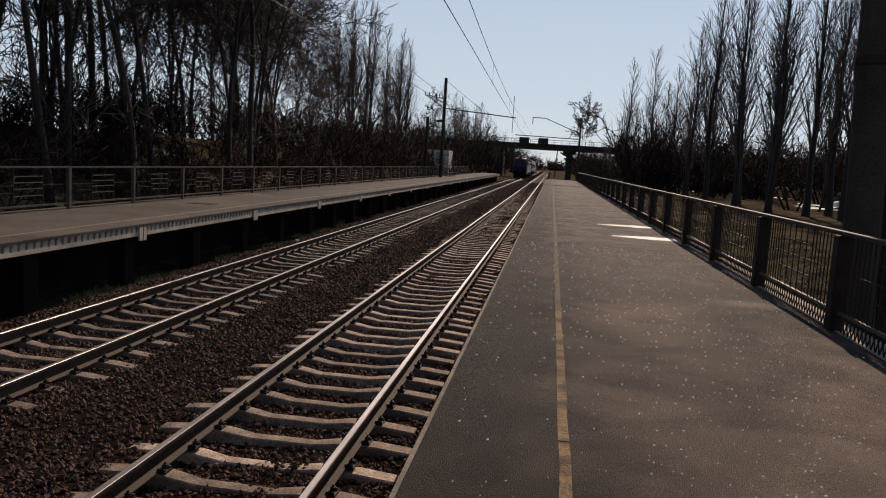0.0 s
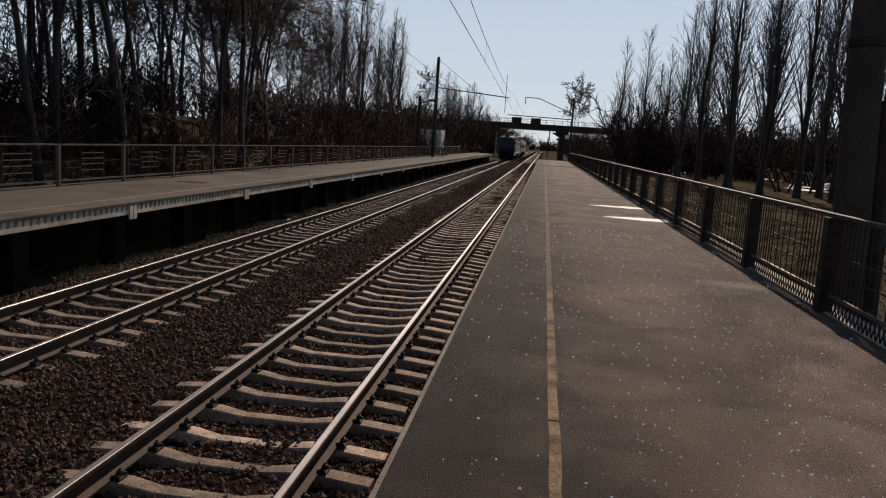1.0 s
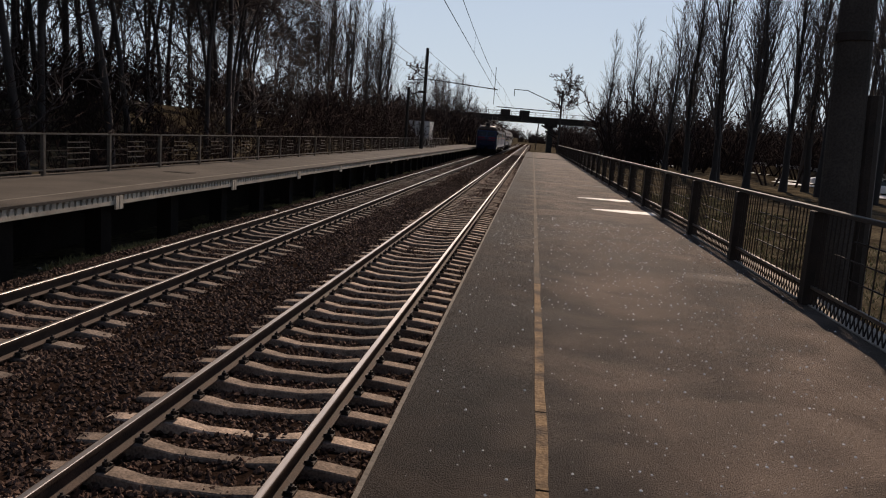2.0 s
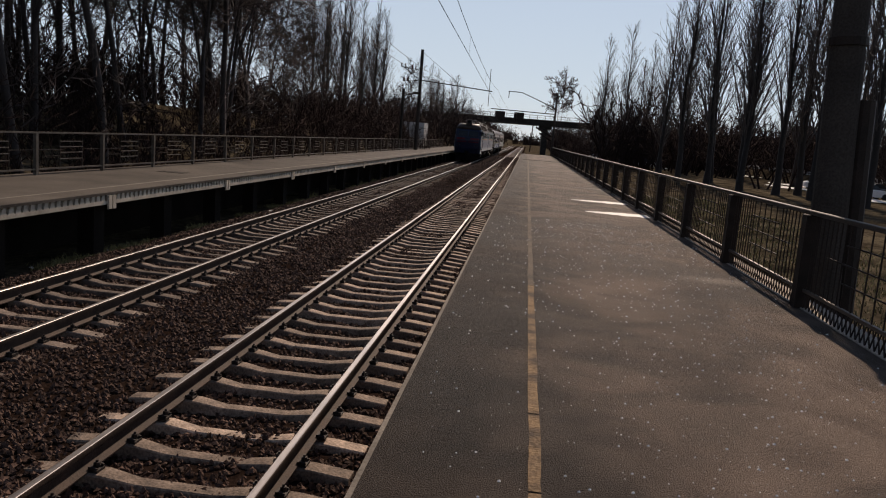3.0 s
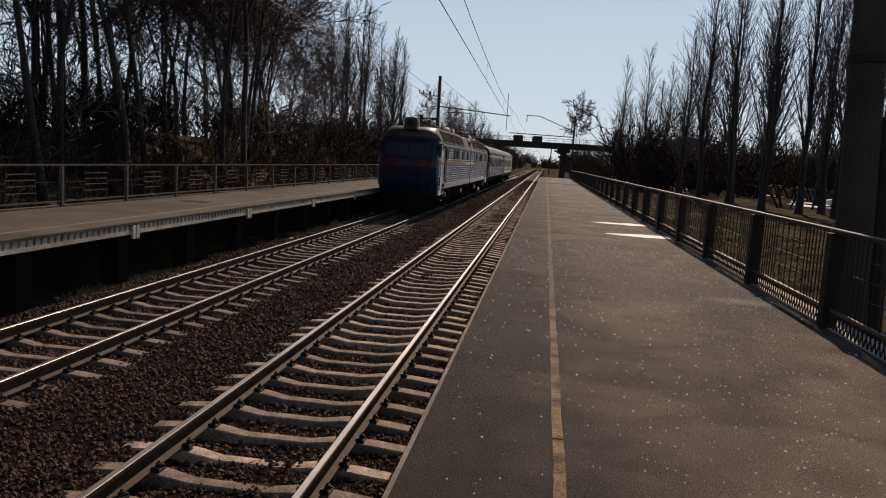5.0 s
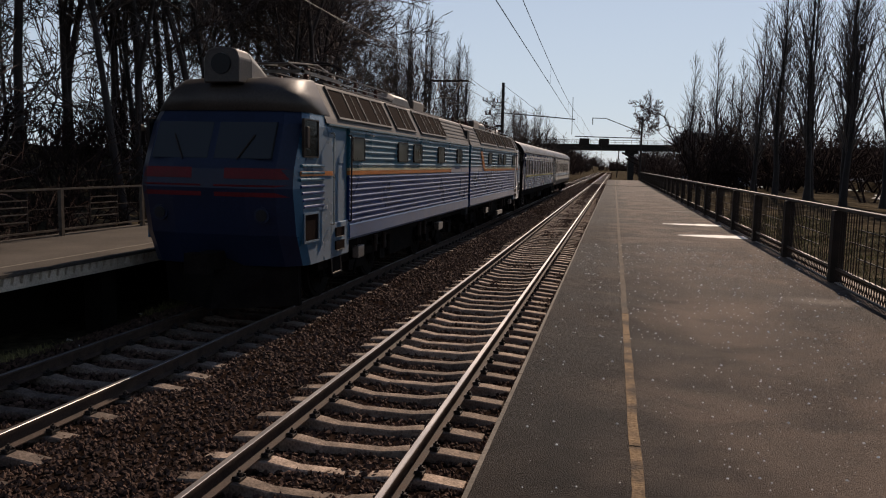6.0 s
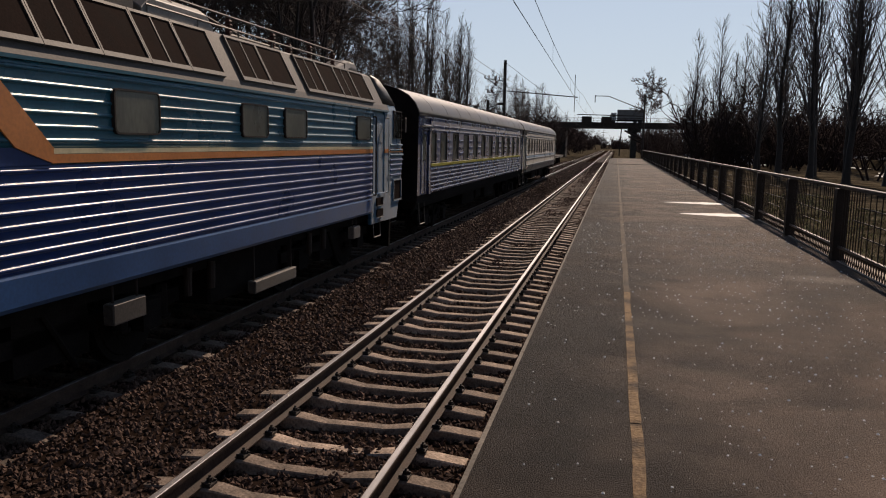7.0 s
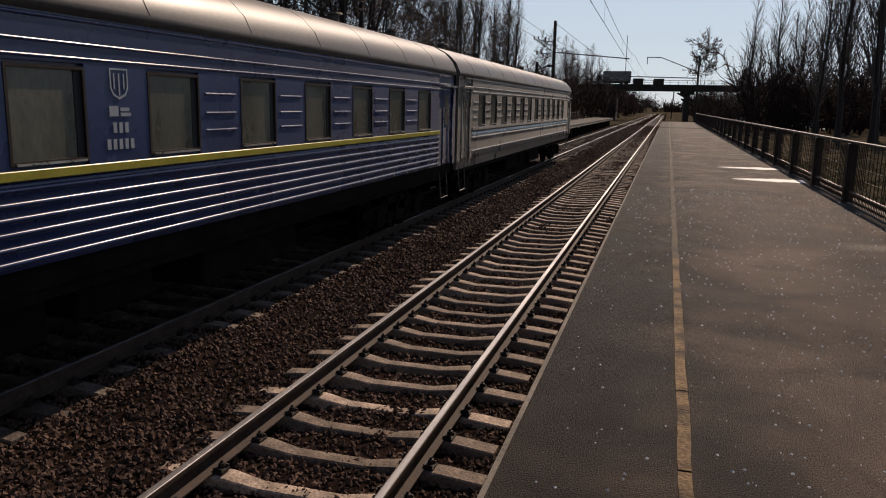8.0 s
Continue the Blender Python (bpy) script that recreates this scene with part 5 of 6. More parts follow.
def broad_tree(seed, h, fork, counts=(6, 4, 2), fine=0.021, low=0.8):
    """A slim wood-grown tree: long bare stem, one or two leaders, steep limbs with open twigs."""
    rng = np.random.default_rng(seed)
    trunk, crown = [], []
    r = h * 0.0068
    n = 13
    leaders = [(np.zeros(3), np.array((0, 0, 1.0)), 0, r)]
    split = int(rng.integers(2, 6))
    while leaders:
        p, d, k0, rr = leaders.pop()
        for k in range(k0, n):
            d = d + rng.normal(0, 0.045, 3)
            d[2] = abs(d[2]) + 0.05
            d /= math.sqrt(d @ d)
            q = p + d * (h * 0.92 / n)
            trunk.append((p, q, rr * (1.3 if k == 0 else 1 - 0.88 * k / n), rr * (1 - 0.88 * (k + 1) / n)))
            if k == split and k0 == 0:
                a = rng.random() * 6.28
                leaders.append((q, np.array((math.cos(a) * 0.28, math.sin(a) * 0.28, 1.0)), k + 1, rr * 0.8))
            z = q[2] / h
            for j in range(3 if z > fork else int(rng.random() < low)):
                a, e = rng.random() * 6.28, rng.uniform(0.2, 1.1)
                nd = np.array((math.cos(a) * math.cos(e), math.sin(a) * math.cos(e), math.sin(e)))
                ln = h * rng.uniform(0.17, 0.33) * (1.15 - 0.65 * z) * (0.7 if z < fork else 1)
                grow(crown, rng, p + (q - p) * rng.random(), nd, ln, rr * (1 - 0.85 * k / n) * (0.25 if z < fork else 0.4), counts, 0.08, 0.7, 0.13, 3, fine)
            p = q
    return limbs_to_mesh("trunk", trunk, BARK), limbs_to_mesh("crown", crown, TWIG)


def poplar_tree(seed, h):
    """A slender flame of steep limbs round one stem, pointed at the top."""
    rng = np.random.default_rng(seed)
    trunk, crown = [], []
    p = np.zeros(3)
    r = h * 0.0125
    n = 15
    for k in range(n):
        q = p + np.array((rng.normal(0, 0.06), rng.normal(0, 0.06), h * 0.97 / n))
        trunk.append((p, q, r * (1.3 if k == 0 else 1 - 0.95 * k / n), r * (1 - 0.95 * (k + 1) / n)))
        z = q[2] / h
        for j in range(0 if k < 2 else (4 if k < 9 else 3)):
            a, e = rng.random() * 6.28, radians(rng.uniform(62, 79))
            nd = np.array((math.cos(a) * math.cos(e), math.sin(a) * math.cos(e), math.sin(e)))
            ln = h * rng.uniform(0.28, 0.46) * (1.05 - 0.85 * z)
            grow(crown, rng, p + (q - p) * rng.random(), nd, ln, max(0.035, r * (1 - 0.9 * z) * 0.34), (6, 1), 0.07, 0.4, 0.06, 4, 0.028)
        p = q
    return limbs_to_mesh("trunk", trunk, BARK_POPLAR), limbs_to_mesh("crown", crown, TWIG_POPLAR)


TREES = {"light": [broad_tree(31, 18, 0.38, (5, 4, 2), 0.026), broad_tree(32, 20, 0.4, (5, 4, 2), 0.026), broad_tree(33, 17, 0.35, (5, 4, 2), 0.026)],
         "broad": [broad_tree(11, 17, 0.38), broad_tree(12, 20, 0.45), broad_tree(13, 18, 0.35)],
         "round": [broad_tree(14, 15, 0.5, (5, 4, 2), 0.05, 0.0)],
         "poplar": [poplar_tree(21, 24), poplar_tree(22, 24), poplar_tree(23, 24), poplar_tree(24, 24)]}


def plant(kind, k, x, y, scale, turn, label, group):
    t = tagged(new("tree"), label, "tree", group)
    tm, cm = TREES[kind][k]
    tr = new("trunk", tm)
    cr = new("crown", cm)
    tr.parent = cr.parent = t
    t.matrix_basis = pose(x, y, ground_height(x, y) - 0.1, 0, 0, turn) @ Matrix.Scale(scale, 4)


def make_trees():
    rng = random.Random(4)
    # wood behind the far platform, in four loose rows that thin out towards the line's end
    wood = "bare trees behind the far platform"
    i = 0
    for x0, x1, y0, y1, step, kind in ((-15.2, -18, 9, 60, 3.2, "broad"), (-19, -23, 9, 76, 2.4, "broad"), (-25, -30, 11, 96, 2.5, "light"), (-32, -40, 14, 118, 2.8, "light")):
        y = y0
        while y < y1:
            x = rng.uniform(x1, x0)
            yy = y + rng.uniform(-1.2, 1.2)
            y += step * (1 + max(0.0, y - 38) / 42)
            if yy > -x / 0.335 - 2:
                continue
            i += 1
            plant(kind, i % 3, x, yy, rng.uniform(0.95, 1.3), rng.uniform(0, 360), "bare grey-brown tree in the wood behind the far platform", wood)
    for k in range(13):
        x = rng.uniform(-30, -15)
        y = min(150.0, -x / rng.uniform(0.2, 0.33))
        plant("light", k % 3, x, y, rng.uniform(0.35, 0.62), rng.uniform(0, 360), "low bare tree at the edge of the wood", wood)
    for x, y, s in ((-37.2, 130, 0.96), (-35.6, 132, 1.04), (-34.1, 128, 1.04), (-32.5, 131, 1.05), (-30.9, 129, 1.0), (-29.7, 134, 0.9), (-26.7, 130, 0.84), (-25.6, 133, 0.8), (-27.6, 136, 0.82),
                    (-25.8, 200, 0.7), (-24.2, 203, 0.66), (-22.8, 201, 0.55), (-20.2, 200, 0.6), (-18.8, 200, 0.67), (-17.4, 203, 0.6), (-16.2, 206, 0.5), (-15.2, 210, 0.44)):
        plant("poplar", rng.randrange(4), x, y, s, rng.uniform(0, 360), "tall slender bare poplar beyond the far platform", "poplars beyond the far platform")
    # row on the side of the near platform
    row = [(10.9, 131, 0.5), (12.0, 130, 0.85), (13.4, 134, 0.6), (14.9, 124, 0.9), (17.4, 128, 0.72), (19.2, 130, 0.82), (16.7, 100, 0.9), (18.4, 108, 0.75), (16.4, 85, 1.04), (19.2, 84, 1.06), (21.4, 92, 1.0),
           (19.4, 72, 1.02), (20.8, 77, 1.03), (25.2, 74, 1.04), (27.4, 68, 1.03), (22.0, 70, 1.04), (23.6, 66, 1.0), (25.4, 60, 1.02), (24.6, 52, 1.0), (29.5, 58, 1.05), (27.0, 48, 1.0),
           (23.0, 118, 0.92), (29.0, 108, 1.0), (32.0, 96, 1.0), (34.5, 88, 1.0)]
    for x, y, s in row:
        plant("poplar", rng.randrange(4), x, y, s, rng.uniform(0, 360), "tall slender bare poplar beside the near platform", "poplars beside the near platform")
    plant("round", 0, 7.0, 187, 1.28, 40, "bare rounded tree beside the bridge", "trees by the bridge")
    for x, y, s in ((16, 178, 0.6), (12, 170, 0.5), (20, 185, 0.6), (-16, 175, 0.6), (-14, 188, 0.6), (-20, 160, 0.7), (-17, 150, 0.55), (-22, 140, 0.7)):
        plant("light", rng.randrange(3), x, y, s, rng.uniform(0, 360), "bare tree near the bridge", "trees by the bridge")


make_trees()


def make_brush():
    """Tangled bare undergrowth along the edge of the wood, and scrub before the distant woods."""
    rng = np.random.default_rng(9)

    def bush(segs, x, y, hgt, stems, r, counts, fine=0.014):
        z = ground_height(x, y) - 0.05
        for j in range(stems):
            a = rng.random() * 6.28
            nd = np.array((math.cos(a) * 0.5, math.sin(a) * 0.5, 1.0))
            nd /= math.sqrt(nd @ nd)
            p = np.array((x + rng.normal(0, 0.15) * hgt, y + rng.normal(0, 0.15) * hgt, z))
            grow(segs, rng, p, nd, hgt * rng.uniform(0.5, 1.1), r, counts, 0.02, 0.7, 0.15, 2, fine)

    segs = []
    for k in range(360):
        x = -13.4 - 10 * rng.random() ** 1.3
        bush(segs, x, rng.uniform(6, 130), rng.uniform(1.2, 3.2), 5, 0.025, (6, 2), 0.02)
    for k in range(220):
        y = rng.uniform(8, 125)
        bush(segs, rng.uniform(-27, -15.5), y, rng.uniform(1.6, 2.4 + y / 32), 5, 0.04, (5, 3), 0.024 + y / 5000)
    tagged(new("undergrowth", limbs_to_mesh("undergrowth", segs, BRUSH)), "tangled bare brown undergrowth at the wood's edge", "bushes", kind="stuff")
    segs = []
    for k in range(300):
        y = rng.uniform(70, 420)
        side = rng.random() < 0.62
        x = rng.uniform(24, 75) if side else rng.uniform(-75, -16)
        if y > 215:
            x = rng.uniform(9, 60) if side else rng.uniform(-60, -12)
        elif not side and y < 130:
            y += 70
        hgt = rng.uniform(4.5, 9.5)
        if k % 5 == 0:
            x, y, hgt = rng.uniform(9, 34), rng.uniform(150, 198), rng.uniform(3, 6)
        elif k % 5 == 1:
            x, y, hgt = rng.uniform(-34, -14.5), rng.uniform(140, 198), rng.uniform(5, 10)
        elif k % 5 == 2:
            y = rng.uniform(225, 420)
            x, hgt = (rng.uniform(7.5, 45) if side else rng.uniform(-45, -11)), rng.uniform(5, 11)
        bush(segs, x, y, hgt, 4, 0.12, (7, 3), 0.014 + max(0.0, y - 130) / 5500)
    for k in range(70):
        bush(segs, 24 + 62 * rng.random() ** 1.2, rng.uniform(165, 189), rng.uniform(5, 11), 4, 0.1, (7, 3), 0.03)
    for k in range(70):
        bush(segs, rng.uniform(27, 88), rng.uniform(150, 192), rng.uniform(7.5, 12.5), 4, 0.12, (7, 3), 0.03)
    for k in range(34):
        bush(segs, rng.uniform(38, 52), rng.uniform(62, 150), rng.uniform(3, 6.5), 4, 0.08, (7, 3))
    for k in range(26):
        bush(segs, rng.uniform(38, 60), rng.uniform(70, 130), rng.uniform(5, 9), 4, 0.1, (7, 3))
    # thick dark hedge and young wood behind the poplars
    for k in range(150):
        y = rng.uniform(112, 190)
        bush(segs, y * rng.uniform(0.1, 0.5), y, rng.uniform(7.0, 11.5), 5, 0.14, (6, 3), 0.07)
    for k in range(70):
        y = rng.uniform(62, 125)
        bush(segs, rng.uniform(39, 62), y, rng.uniform(4.0, 7.0), 5, 0.1, (6, 3), 0.04)
    # dense wood on both sides of the line beyond the bridge
    for k in range(150):
        y = 222 + 330 * rng.random() ** 1.4
        x = 10.5 + 20 * rng.random() ** 1.6 if k % 2 else -14.5 - 20 * rng.random() ** 1.6
        bush(segs, x, y, rng.uniform(6, 10.5), 5, 0.2, (6, 3), y / 5200)
    for k in range(40):
        bush(segs, rng.uniform(-13, 11) * 1.5, rng.uniform(640, 690), rng.uniform(6, 9), 5, 0.3, (5, 3), 0.13)
    tagged(new("distant_scrub", limbs_to_mesh("distant_scrub", segs, BRUSH)), "dark bare distant scrub and woods beyond the tracks", "woods", kind="stuff")


make_brush()


# ---- overhead line ----
def mast(name, label, x, y, h, r, z0, parts):
    m = tagged(new(name), label, "catenary mast", "catenary masts")
    m.matrix_basis = pose(x, y, z0)
    bm = bmesh.new()
    tube(bm, (0, 0, 0), (0, 0, h), r, r * 0.72, 18)
    part("pole", bm, MAST, m, "weathered round concrete pole", smooth=False)
    for nm, ends, rr, mt in parts:
        if nm == "insulator":
            for e in ends:
                rods(nm, [e], rr, mt, m, "brown insulator", 8)
        else:
            rods(nm, ends, rr, mt, m)
    return m


near_mast = mast("catenary_mast", "thick weathered concrete mast leaning behind the platform fence", 4.06, 10.15, 11.5, 0.235, -0.5,
                 [("cantilever", [((0, 0, 8.0), (-5.6, 0, 8.6)), ((0, 0, 9.3), (-4.2, 0, 8.5))], 0.04, IRON)])
near_mast.matrix_basis = pose(4.06, 10.15, -0.5, 0, -2.4, 0)
bm = bmesh.new()
tube(bm, (0.27, 0.05, 0), (0.27, 0.05, 4.1), 0.17, 0.16, 12)
part("stub_post", bm, IRON, near_mast, "dark stub post beside the mast")
bm = bmesh.new()
tube(bm, (0, 0, 4.75), (0, 0, 4.85), 0.235, 0.235, 18)
part("band", bm, IRON, near_mast, "steel band round the mast")
mast("catenary_mast", "dark concrete mast with crossarm on the far platform", -11.05, 77, 9.9, 0.2, 1.0,
     [("cantilever", [((0, 0, 6.95), (7.2, 0, 6.35))], 0.05, IRON), ("stay", [((0, 0, 9.7), (4.2, 0, 6.6))], 0.018, IRON),
      ("crossarm", [((0, 0, 7.9), (-2.0, 0, 8.15)), ((0, 0, 6.9), (-1.8, 0, 6.75)), ((0, 0, 6.9), (-1.7, 0, 8.1))], 0.035, IRON),
      ("drop_bracket", [((6.9, 0, 8.5), (6.9, 0, 4.9))], 0.03, IRON),
      ("insulator", [((-2.0, 0, 8.2), (-2.0, 0, 8.5)), ((-1.6, 0, 8.15), (-1.6, 0, 8.45)), ((-0.9, 0, 8.05), (-0.9, 0, 8.35)), ((-0.55, 0, 8.0), (-0.55, 0, 8.3)), ((-1.7, 0, 6.8), (-1.7, 0, 7.1)), ((-1.3, 0, 6.8), (-1.3, 0, 7.1))], 0.06, INSULATOR)])
mast("catenary_mast", "concrete mast with long cantilever beyond the platform end", 4.5, 140, 12.0, 0.22, -0.4,
     [("cantilever", [((0, 0, 9.3), (-6.2, 0, 11.7)), ((-6.2, 0, 11.7), (-8.6, 0, 11.75)), ((-8.5, 0, 11.7), (-8.5, 0, 10.6))], 0.07, IRON),
      ("cross_beam", [((0, 0, 8.3), (-11.5, 0, 8.5))], 0.08, IRON), ("stay", [((-1.2, 0, 9.6), (-1.9, 0, 8.3))], 0.05, IRON),
      ("signal_arm", [((-0.2, 0, 4.4), (-3.2, 0, 5.8)), ((-0.2, 0, 3.6), (-2.5, 0, 4.8))], 0.18, IRON)])
lp = tagged(new("platform_lamp"), "dark platform lamp post with small arm", "lamp post")
lp.matrix_basis = pose(-11.85, 72, 1.05)
rods("pole", [((0, 0, 0), (0, 0, 5.7))], 0.14, CONCRETE_DARK, lp, n=10)
rods("arm", [((0, 0, 5.0), (1.3, 0, 5.4)), ((0, 0, 4.6), (0.8, 0, 5.1))], 0.05, IRON, lp)
boxes("lamp_head", [(0.9, 1.6, -0.15, 0.15, 5.25, 5.45)], IRON, lp, "", 0.03)
fm = tagged(new("signal_post"), "thin distant line-side post", "post")
fm.matrix_basis = pose(0.9, 235, -0.3)
rods("pole", [((0, 0, 0), (0.35, 0, 8.2))], 0.16, IRON, fm)


def wire(name, pts, r, label):
    bm = bmesh.new()
    loft(bm, [[(x + r * math.cos(k * math.tau / 5), y, z + r * math.sin(k * math.tau / 5)) for k in range(5)] for x, y, z in pts])
    tagged(part(name, bm, WIRE), label, "overhead wire", "overhead wires")


def catenary(x0, x1, zc, low, rise, supports):
    """Contact wire, sagging messenger wire and droppers; both wires swing from x0 to x1 and back from mast to mast."""
    pts, contact = [], []
    for i, (a, b) in enumerate(zip(supports, supports[1:])):
        p, q = (x0, x1) if i % 2 else (x1, x0)
        for k in range(12):
            u = k / 12
            pts.append((p + (q - p) * u, a + (b - a) * u, low + rise * (2 * u - 1) ** 2))
            contact.append((p + (q - p) * u, a + (b - a) * u, zc))
    wire("contact_wire", contact, 0.011, "thin dark contact wire over the track")
    wire("messenger_wire", pts, 0.011, "thin dark sagging messenger wire")
    bm = bmesh.new()
    for c, p in zip(contact[1::3], pts[1::3]):
        tube(bm, c, p, 0.005, 0.005, 4)
    tagged(part("dropper_wires", bm, WIRE), "thin droppers between the wires", "overhead wire", kind="stuff")


catenary(-2.35, -3.3, 6.1, 6.8, 0.75, (-55, 10, 77, 140, 205, 270))
catenary(-6.45, -6.7, 6.15, 6.6, 1.1, (-55, 10, 77, 140, 205, 270))
wire("feeder_wire", [(-12.9, y, 9.3 + 1.1 * ((y - 45) / 33) ** 2 * (1 if y < 77 else 1)) for y in range(12, 78, 6)], 0.01, "thin dark feeder wire along the masts")


# ---- bridge ----
def make_bridge():
    b = tagged(new("road_bridge"), "dark concrete road bridge across the tracks", "bridge")
    b.matrix_basis = pose(0, 205, 0)
    boxes("girder", [(-26, 26, -5, 5, 7.05, 8.2)], CONCRETE_DARK, b, "dark concrete bridge girder")
    boxes("deck_edge", [(-26, 26, -5.3, -4.9, 8.0, 8.5), (-26, 26, 4.9, 5.3, 8.0, 8.5)], CONCRETE_DARK, b)
    bm = bmesh.new()
    for k in range(27):
        box(bm, -26 + 2 * k - 0.05, -26 + 2 * k + 0.05, -5.2, -5.1, 8.5, 9.5)
    box(bm, -26, 26, -5.2, -5.1, 9.45, 9.55)
    box(bm, -26, 26, -5.2, -5.1, 8.95, 9.0)
    part("parapet_railing", bm, IRON, b, "thin iron parapet railing")
    for x in (-7.6, -2.7):
        boxes("protective_screen", [(x - 1.25, x + 1.25, -5.45, -5.3, 8.1, 9.9)], IRON, b, "dark protective screen over the wires")
    for x in (4.2, -13.5, 20.0):
        boxes("pier", [(x - 0.7, x + 0.7, -4, 4, -0.5, 7.05)], CONCRETE_DARK, b, "concrete bridge pier")
        boxes("pier_cap", [(x - 1.6, x + 1.6, -4.4, 4.4, 6.2, 7.05)], CONCRETE_DARK, b)


make_bridge()
for x0, x1 in ((26, 128),):
    bm = bmesh.new()
    loft(bm, [[(x, 190, -0.5), (x, 220, -0.5), (x, 210, 8.2), (x, 200, 8.2)] for x in np.linspace(x0, x1, 12)])
    tagged(part("embankment", bm, EARTH), "earth embankment of the bridge road", "embankment", kind="structure")


def make_truck():
    t = tagged(new("truck"), "dark box truck driving over the bridge", "truck")
    boxes("cargo_box", [(-2.6, 4.2, -1.25, 1.25, 1.0, 3.5)], TRUCK_PAINT, t, "dark cargo box", 0.05)
    bm = bmesh.new()
    loft(bm, [[(-4.5, -1.2, 0.6), (-4.5, 1.2, 0.6), (-2.75, 1.2, 0.6), (-2.75, -1.2, 0.6)], [(-4.5, -1.2, 1.6), (-4.5, 1.2, 1.6), (-2.75, 1.2, 1.6), (-2.75, -1.2, 1.6)], [(-4.1, -1.1, 2.7), (-4.1, 1.1, 2.7), (-2.75, 1.1, 2.75), (-2.75, -1.1, 2.75)]])
    cabin = part("cabin", bm, CAR_GREY, t, "grey truck cabin")
    boxes("side_window", [(-3.9, -3.1, -1.2, -1.15, 1.7, 2.3)], GLASS, cabin)
    boxes("chassis", [(-4.3, 4.1, -0.6, 0.6, 0.6, 1.0)], BLACK, t)
    for x in (-3.6, 1.9, 3.1):
        for y in (-1.05, 1.05):
            bm = bmesh.new()
            tube(bm, (0, -0.15, 0), (0, 0.15, 0), 0.5, 0.5, 16)
            w = part("wheel", bm, RUBBER, t, at=pose(x, y, 0.5))
            ROLLERS.append((w, x, y))
    return t


ROLLERS = []
truck = make_truck()


def truck_motion():
    walk(truck, [(0.5 * k, pose(13.8 - 16.2 * (0.5 * k - 6.3), 202.6, 8.22)) for k in range(17)])
    for w, x, y in ROLLERS:
        walk(w, [(k / 30, pose(x, y, 0.5, 0, -math.degrees(16.2 * k / 30 / 0.5) % 360, 0)) for k in range(241)])


def car(name, label, paint, x, y, z, turn):
    c = tagged(new(name), label, "car", "parked cars")
    bm = bmesh.new()
    rings = []
    for yy, zl, zh, w in ((-2.1, 0.35, 0.75, 0.75), (-1.9, 0.3, 0.85, 0.85), (-0.9, 0.25, 0.95, 0.88), (0.9, 0.25, 1.0, 0.88), (1.9, 0.3, 0.95, 0.85), (2.1, 0.4, 0.8, 0.78)):
        rings.append([(-w, yy, zl), (w, yy, zl), (w, yy, zh - 0.1), (w - 0.06, yy, zh), (-w + 0.06, yy, zh), (-w, yy, zh - 0.1)])
    loft(bm, rings)
    part("body", bm, paint, c)
    bm = bmesh.new()
    loft(bm, [[(-0.78, -1.0, 0.93), (0.78, -1.0, 0.93), (0.78, 1.6, 0.97), (-0.78, 1.6, 0.97)], [(-0.62, -0.35, 1.42), (0.62, -0.35, 1.42), (0.62, 1.15, 1.42), (-0.62, 1.15, 1.42)]])
    cb = part("cabin_glass", bm, GLASS, c)
    boxes("roof", [(-0.63, 0.63, -0.36, 1.16, 1.42, 1.46)], paint, c, "", 0.015)
    for sx in (-0.8, 0.8):
        for sy in (-1.3, 1.3):
            bm = bmesh.new()
            tube(bm, (sx - 0.09, sy, 0.31), (sx + 0.09, sy, 0.31), 0.31, 0.31, 16)
            part("wheel", bm, RUBBER, c)
    c.matrix_basis = pose(x, y, z, 0, 0, turn)
    return c


for k, (x, y, p, lb) in enumerate(((34, 92, CAR_WHITE, "white parked car beyond the trees"), (38, 88, CAR_GREY, "grey parked car beyond the trees"), (33, 78, CAR_WHITE, "white parked car beyond the trees"), (35, 68, CAR_WHITE, "white parked car beyond the trees"), (36, 62, CAR_GREY, "grey parked car beyond the trees"), (15, 165, CAR_WHITE, "pale car on the far road"), (22, 140, CAR_WHITE, "white parked car beyond the trees"))):
    car("car", lb, p, x, y, ground_height(x, y), 80 + 7 * k)
bm = bmesh.new()
loft(bm, [[(37.5, y, -0.6), (39.6, y, 1.22), (40.6, y, 1.22), (46, y, -0.6)] for y in np.linspace(66, 172, 14)])
tagged(part("bank", bm, EARTH), "low earth bank beyond the trees", "bank", kind="structure")
for y in (68, 80.5, 93, 108, 121, 137, 152):
    tagged(boxes("low_wall", [(40, 40.25, y, y + 11.2, 1.2, 1.72)], PLASTER, bevel=0.02), "low pale plastered wall on the bank", "wall", kind="structure")


def make_pale_ground():
    """Bright pale patches of ground beyond the poplars."""
    rng = random.Random(21)
    for k, (x, y, lx, ly) in enumerate(PALE_SPOTS):
        bm = bmesh.new()
        n = 18
        ring = []
        for i in range(n):
            a = i * math.tau / n
            q = 1 + 0.35 * noise.noise((math.cos(a) * 2 + k, math.sin(a) * 2, k))
            px, py = x + lx * q * math.cos(a), y + ly * q * math.sin(a)
            ring.append(bm.verts.new((px, py, ground_height(px, py) + 0.12)))
        bm.faces.new(ring)
        tagged(part("ground_patch", bm, PLASTER), "bright pale ground patch beyond the poplars", "road", kind="structure")


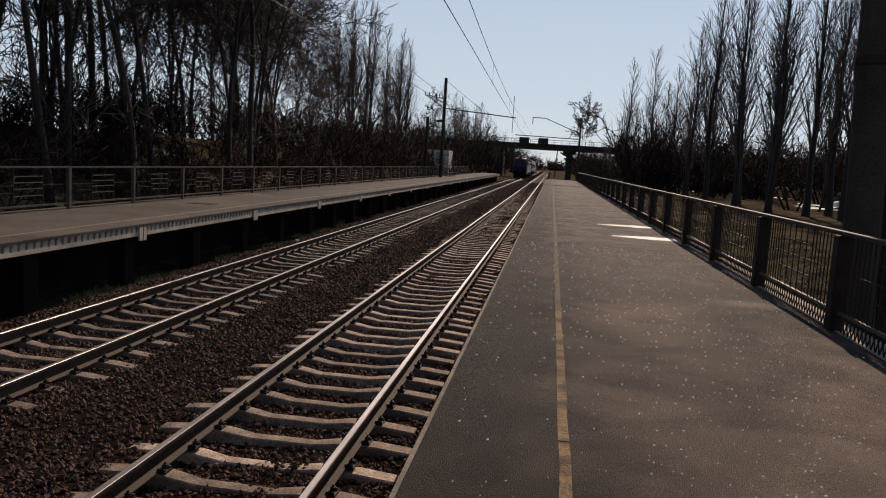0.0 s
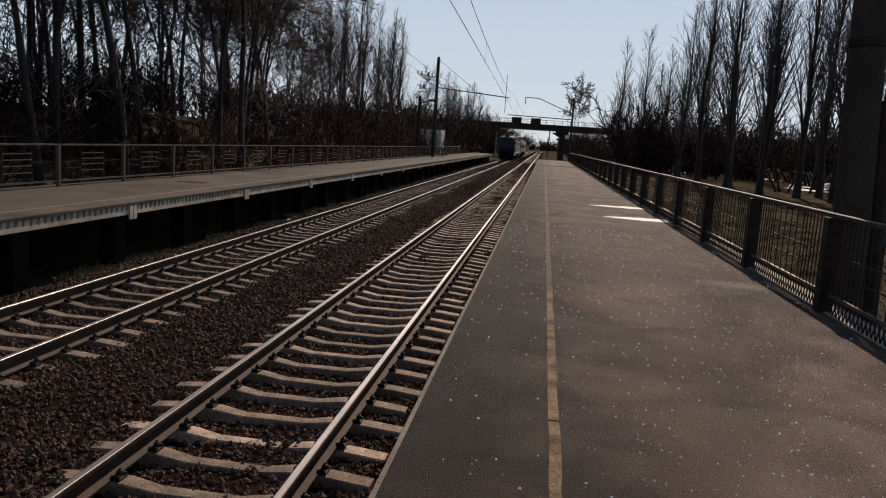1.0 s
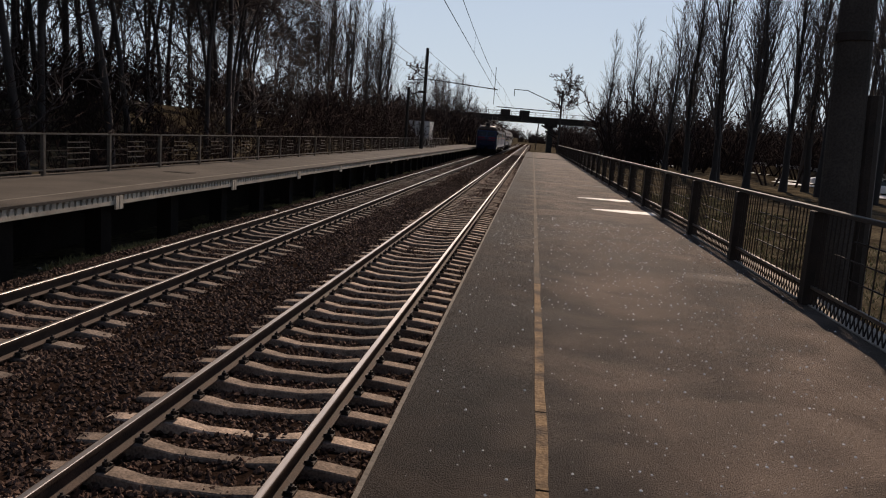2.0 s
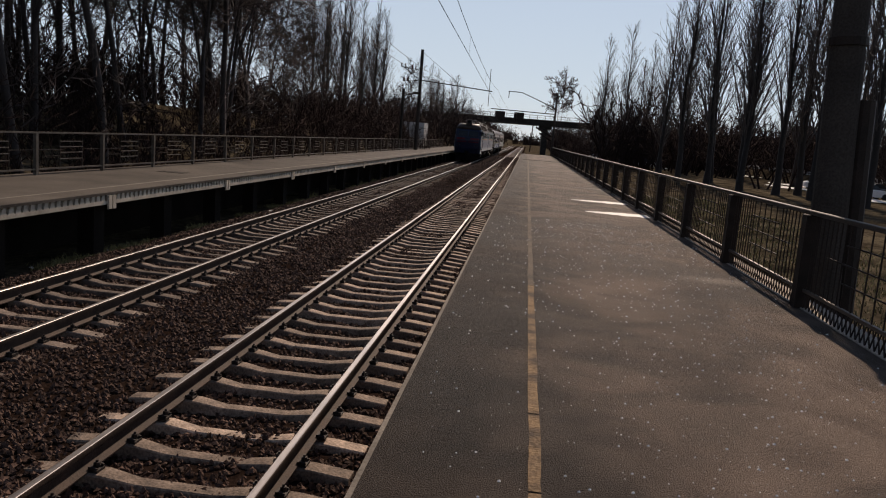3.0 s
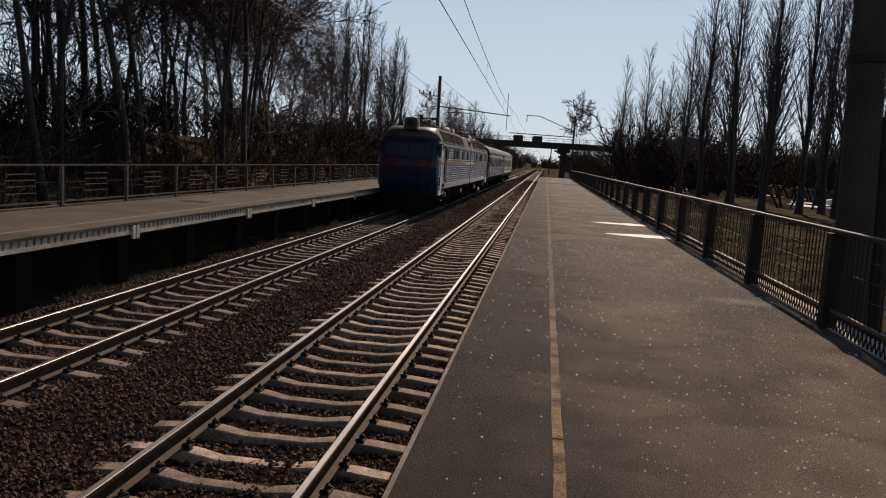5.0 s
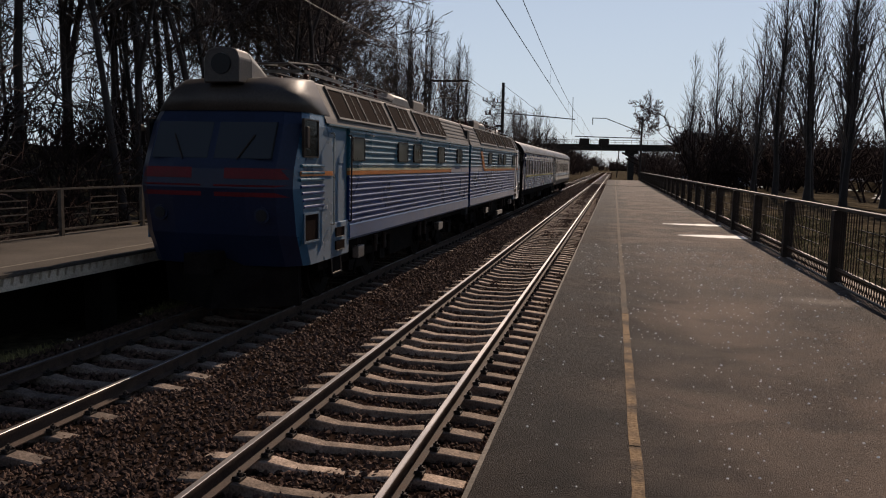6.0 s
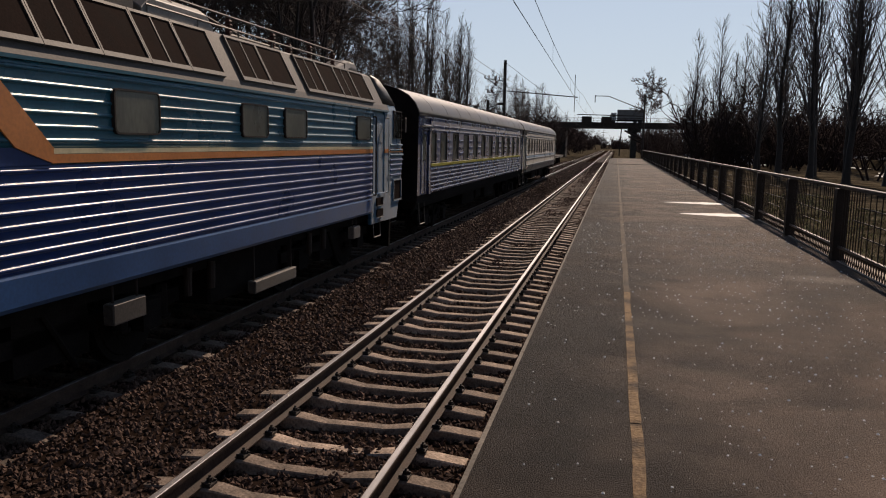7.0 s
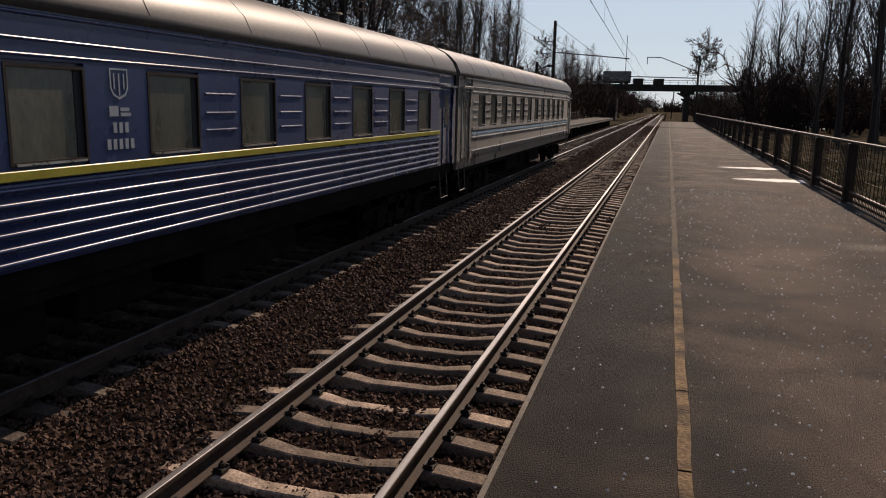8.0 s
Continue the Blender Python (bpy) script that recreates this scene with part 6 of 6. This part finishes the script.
PALE_SPOTS = [(30, 92, 2.0, 5), (32, 74, 1.7, 5), (31, 62, 1.6, 4), (31, 52, 1.5, 3), (34, 102, 2.6, 5), (42, 118, 4, 6), (38, 134, 3, 7), (50, 126, 4, 6), (56, 146, 6, 5), (47, 150, 4, 5), (66, 140, 5, 6), (24, 146, 2, 8)]
make_pale_ground()


def make_litter():
    """Scraps of pale paper and bottles between track and far platform."""
    rng = random.Random(17)
    for k in range(26):
        x, y = rng.uniform(-9.3, -8.1), rng.uniform(9, 45)
        bm = bmesh.new()
        w = rng.uniform(0.05, 0.13)
        c = [bm.verts.new((rng.uniform(-w, w), rng.uniform(-w, w), rng.uniform(0, 0.05))) for i in range(7)]
        bmesh.ops.convex_hull(bm, input=c)
        tagged(part("litter", bm, PLASTER if k % 3 else CAR_WHITE, at=pose(x, y, -0.27 if x > -8.5 else -0.35)), "crumpled pale scrap of litter beside the track", "litter", "litter beside the track")


make_litter()


def make_bench():
    b = tagged(new("bench"), "dark slatted bench on the far platform", "bench")
    for x in (-0.2, -0.08, 0.04, 0.16):
        boxes("slat", [(x, x + 0.09, -0.9, 0.9, 0.43, 0.46)], IRON, b)
    for z in (0.6, 0.74):
        boxes("back_slat", [(-0.28, -0.25, -0.9, 0.9, z, z + 0.09)], IRON, b)
    for y in (-0.7, 0.66):
        boxes("leg", [(-0.26, -0.2, y, y + 0.05, 0, 0.85), (0.16, 0.22, y, y + 0.05, 0, 0.43)], IRON, b)
    b.matrix_basis = pose(-10.9, 82, 1.05)
    copy_thing(b, pose(-10.9, 85, 1.05))


make_bench()
tagged(boxes("platform_shed", [(-17.5, -14.5, 108, 112, -0.3, 4.2)], PLASTER), "small pale plastered building beyond the far platform", "building")


# unseen dark screen behind the camera, added to cut sky light from there
def make_back_screen():
    V, F = [], []
    n = 60
    for k in range(n + 1):
        a = math.pi * (1.0 + k / n)
        x, y = 95 * math.cos(a), -12 + 80 * math.sin(a)
        top = 17 + 4 * noise.noise((x * 0.15, y * 0.15, 2)) + 2 * noise.noise((x * 0.7, y * 0.7, 4))
        V += [(x, y, -1), (x, y, top), (x * 1.05, y * 1.05, top - 1), (x * 1.05, y * 1.05, -1)]
    for k in range(n):
        i = 4 * k
        F += [(i, i + 4, i + 5, i + 1), (i + 1, i + 5, i + 6, i + 2), (i + 2, i + 6, i + 7, i + 3)]
    tagged(new("backdrop", raw_mesh("backdrop", V, F, BARK)), "unseen dark screen behind the camera, blocks low sky light", "backdrop", kind="structure")


make_back_screen()


def motions():
    train_motion()
    truck_motion()


motions()
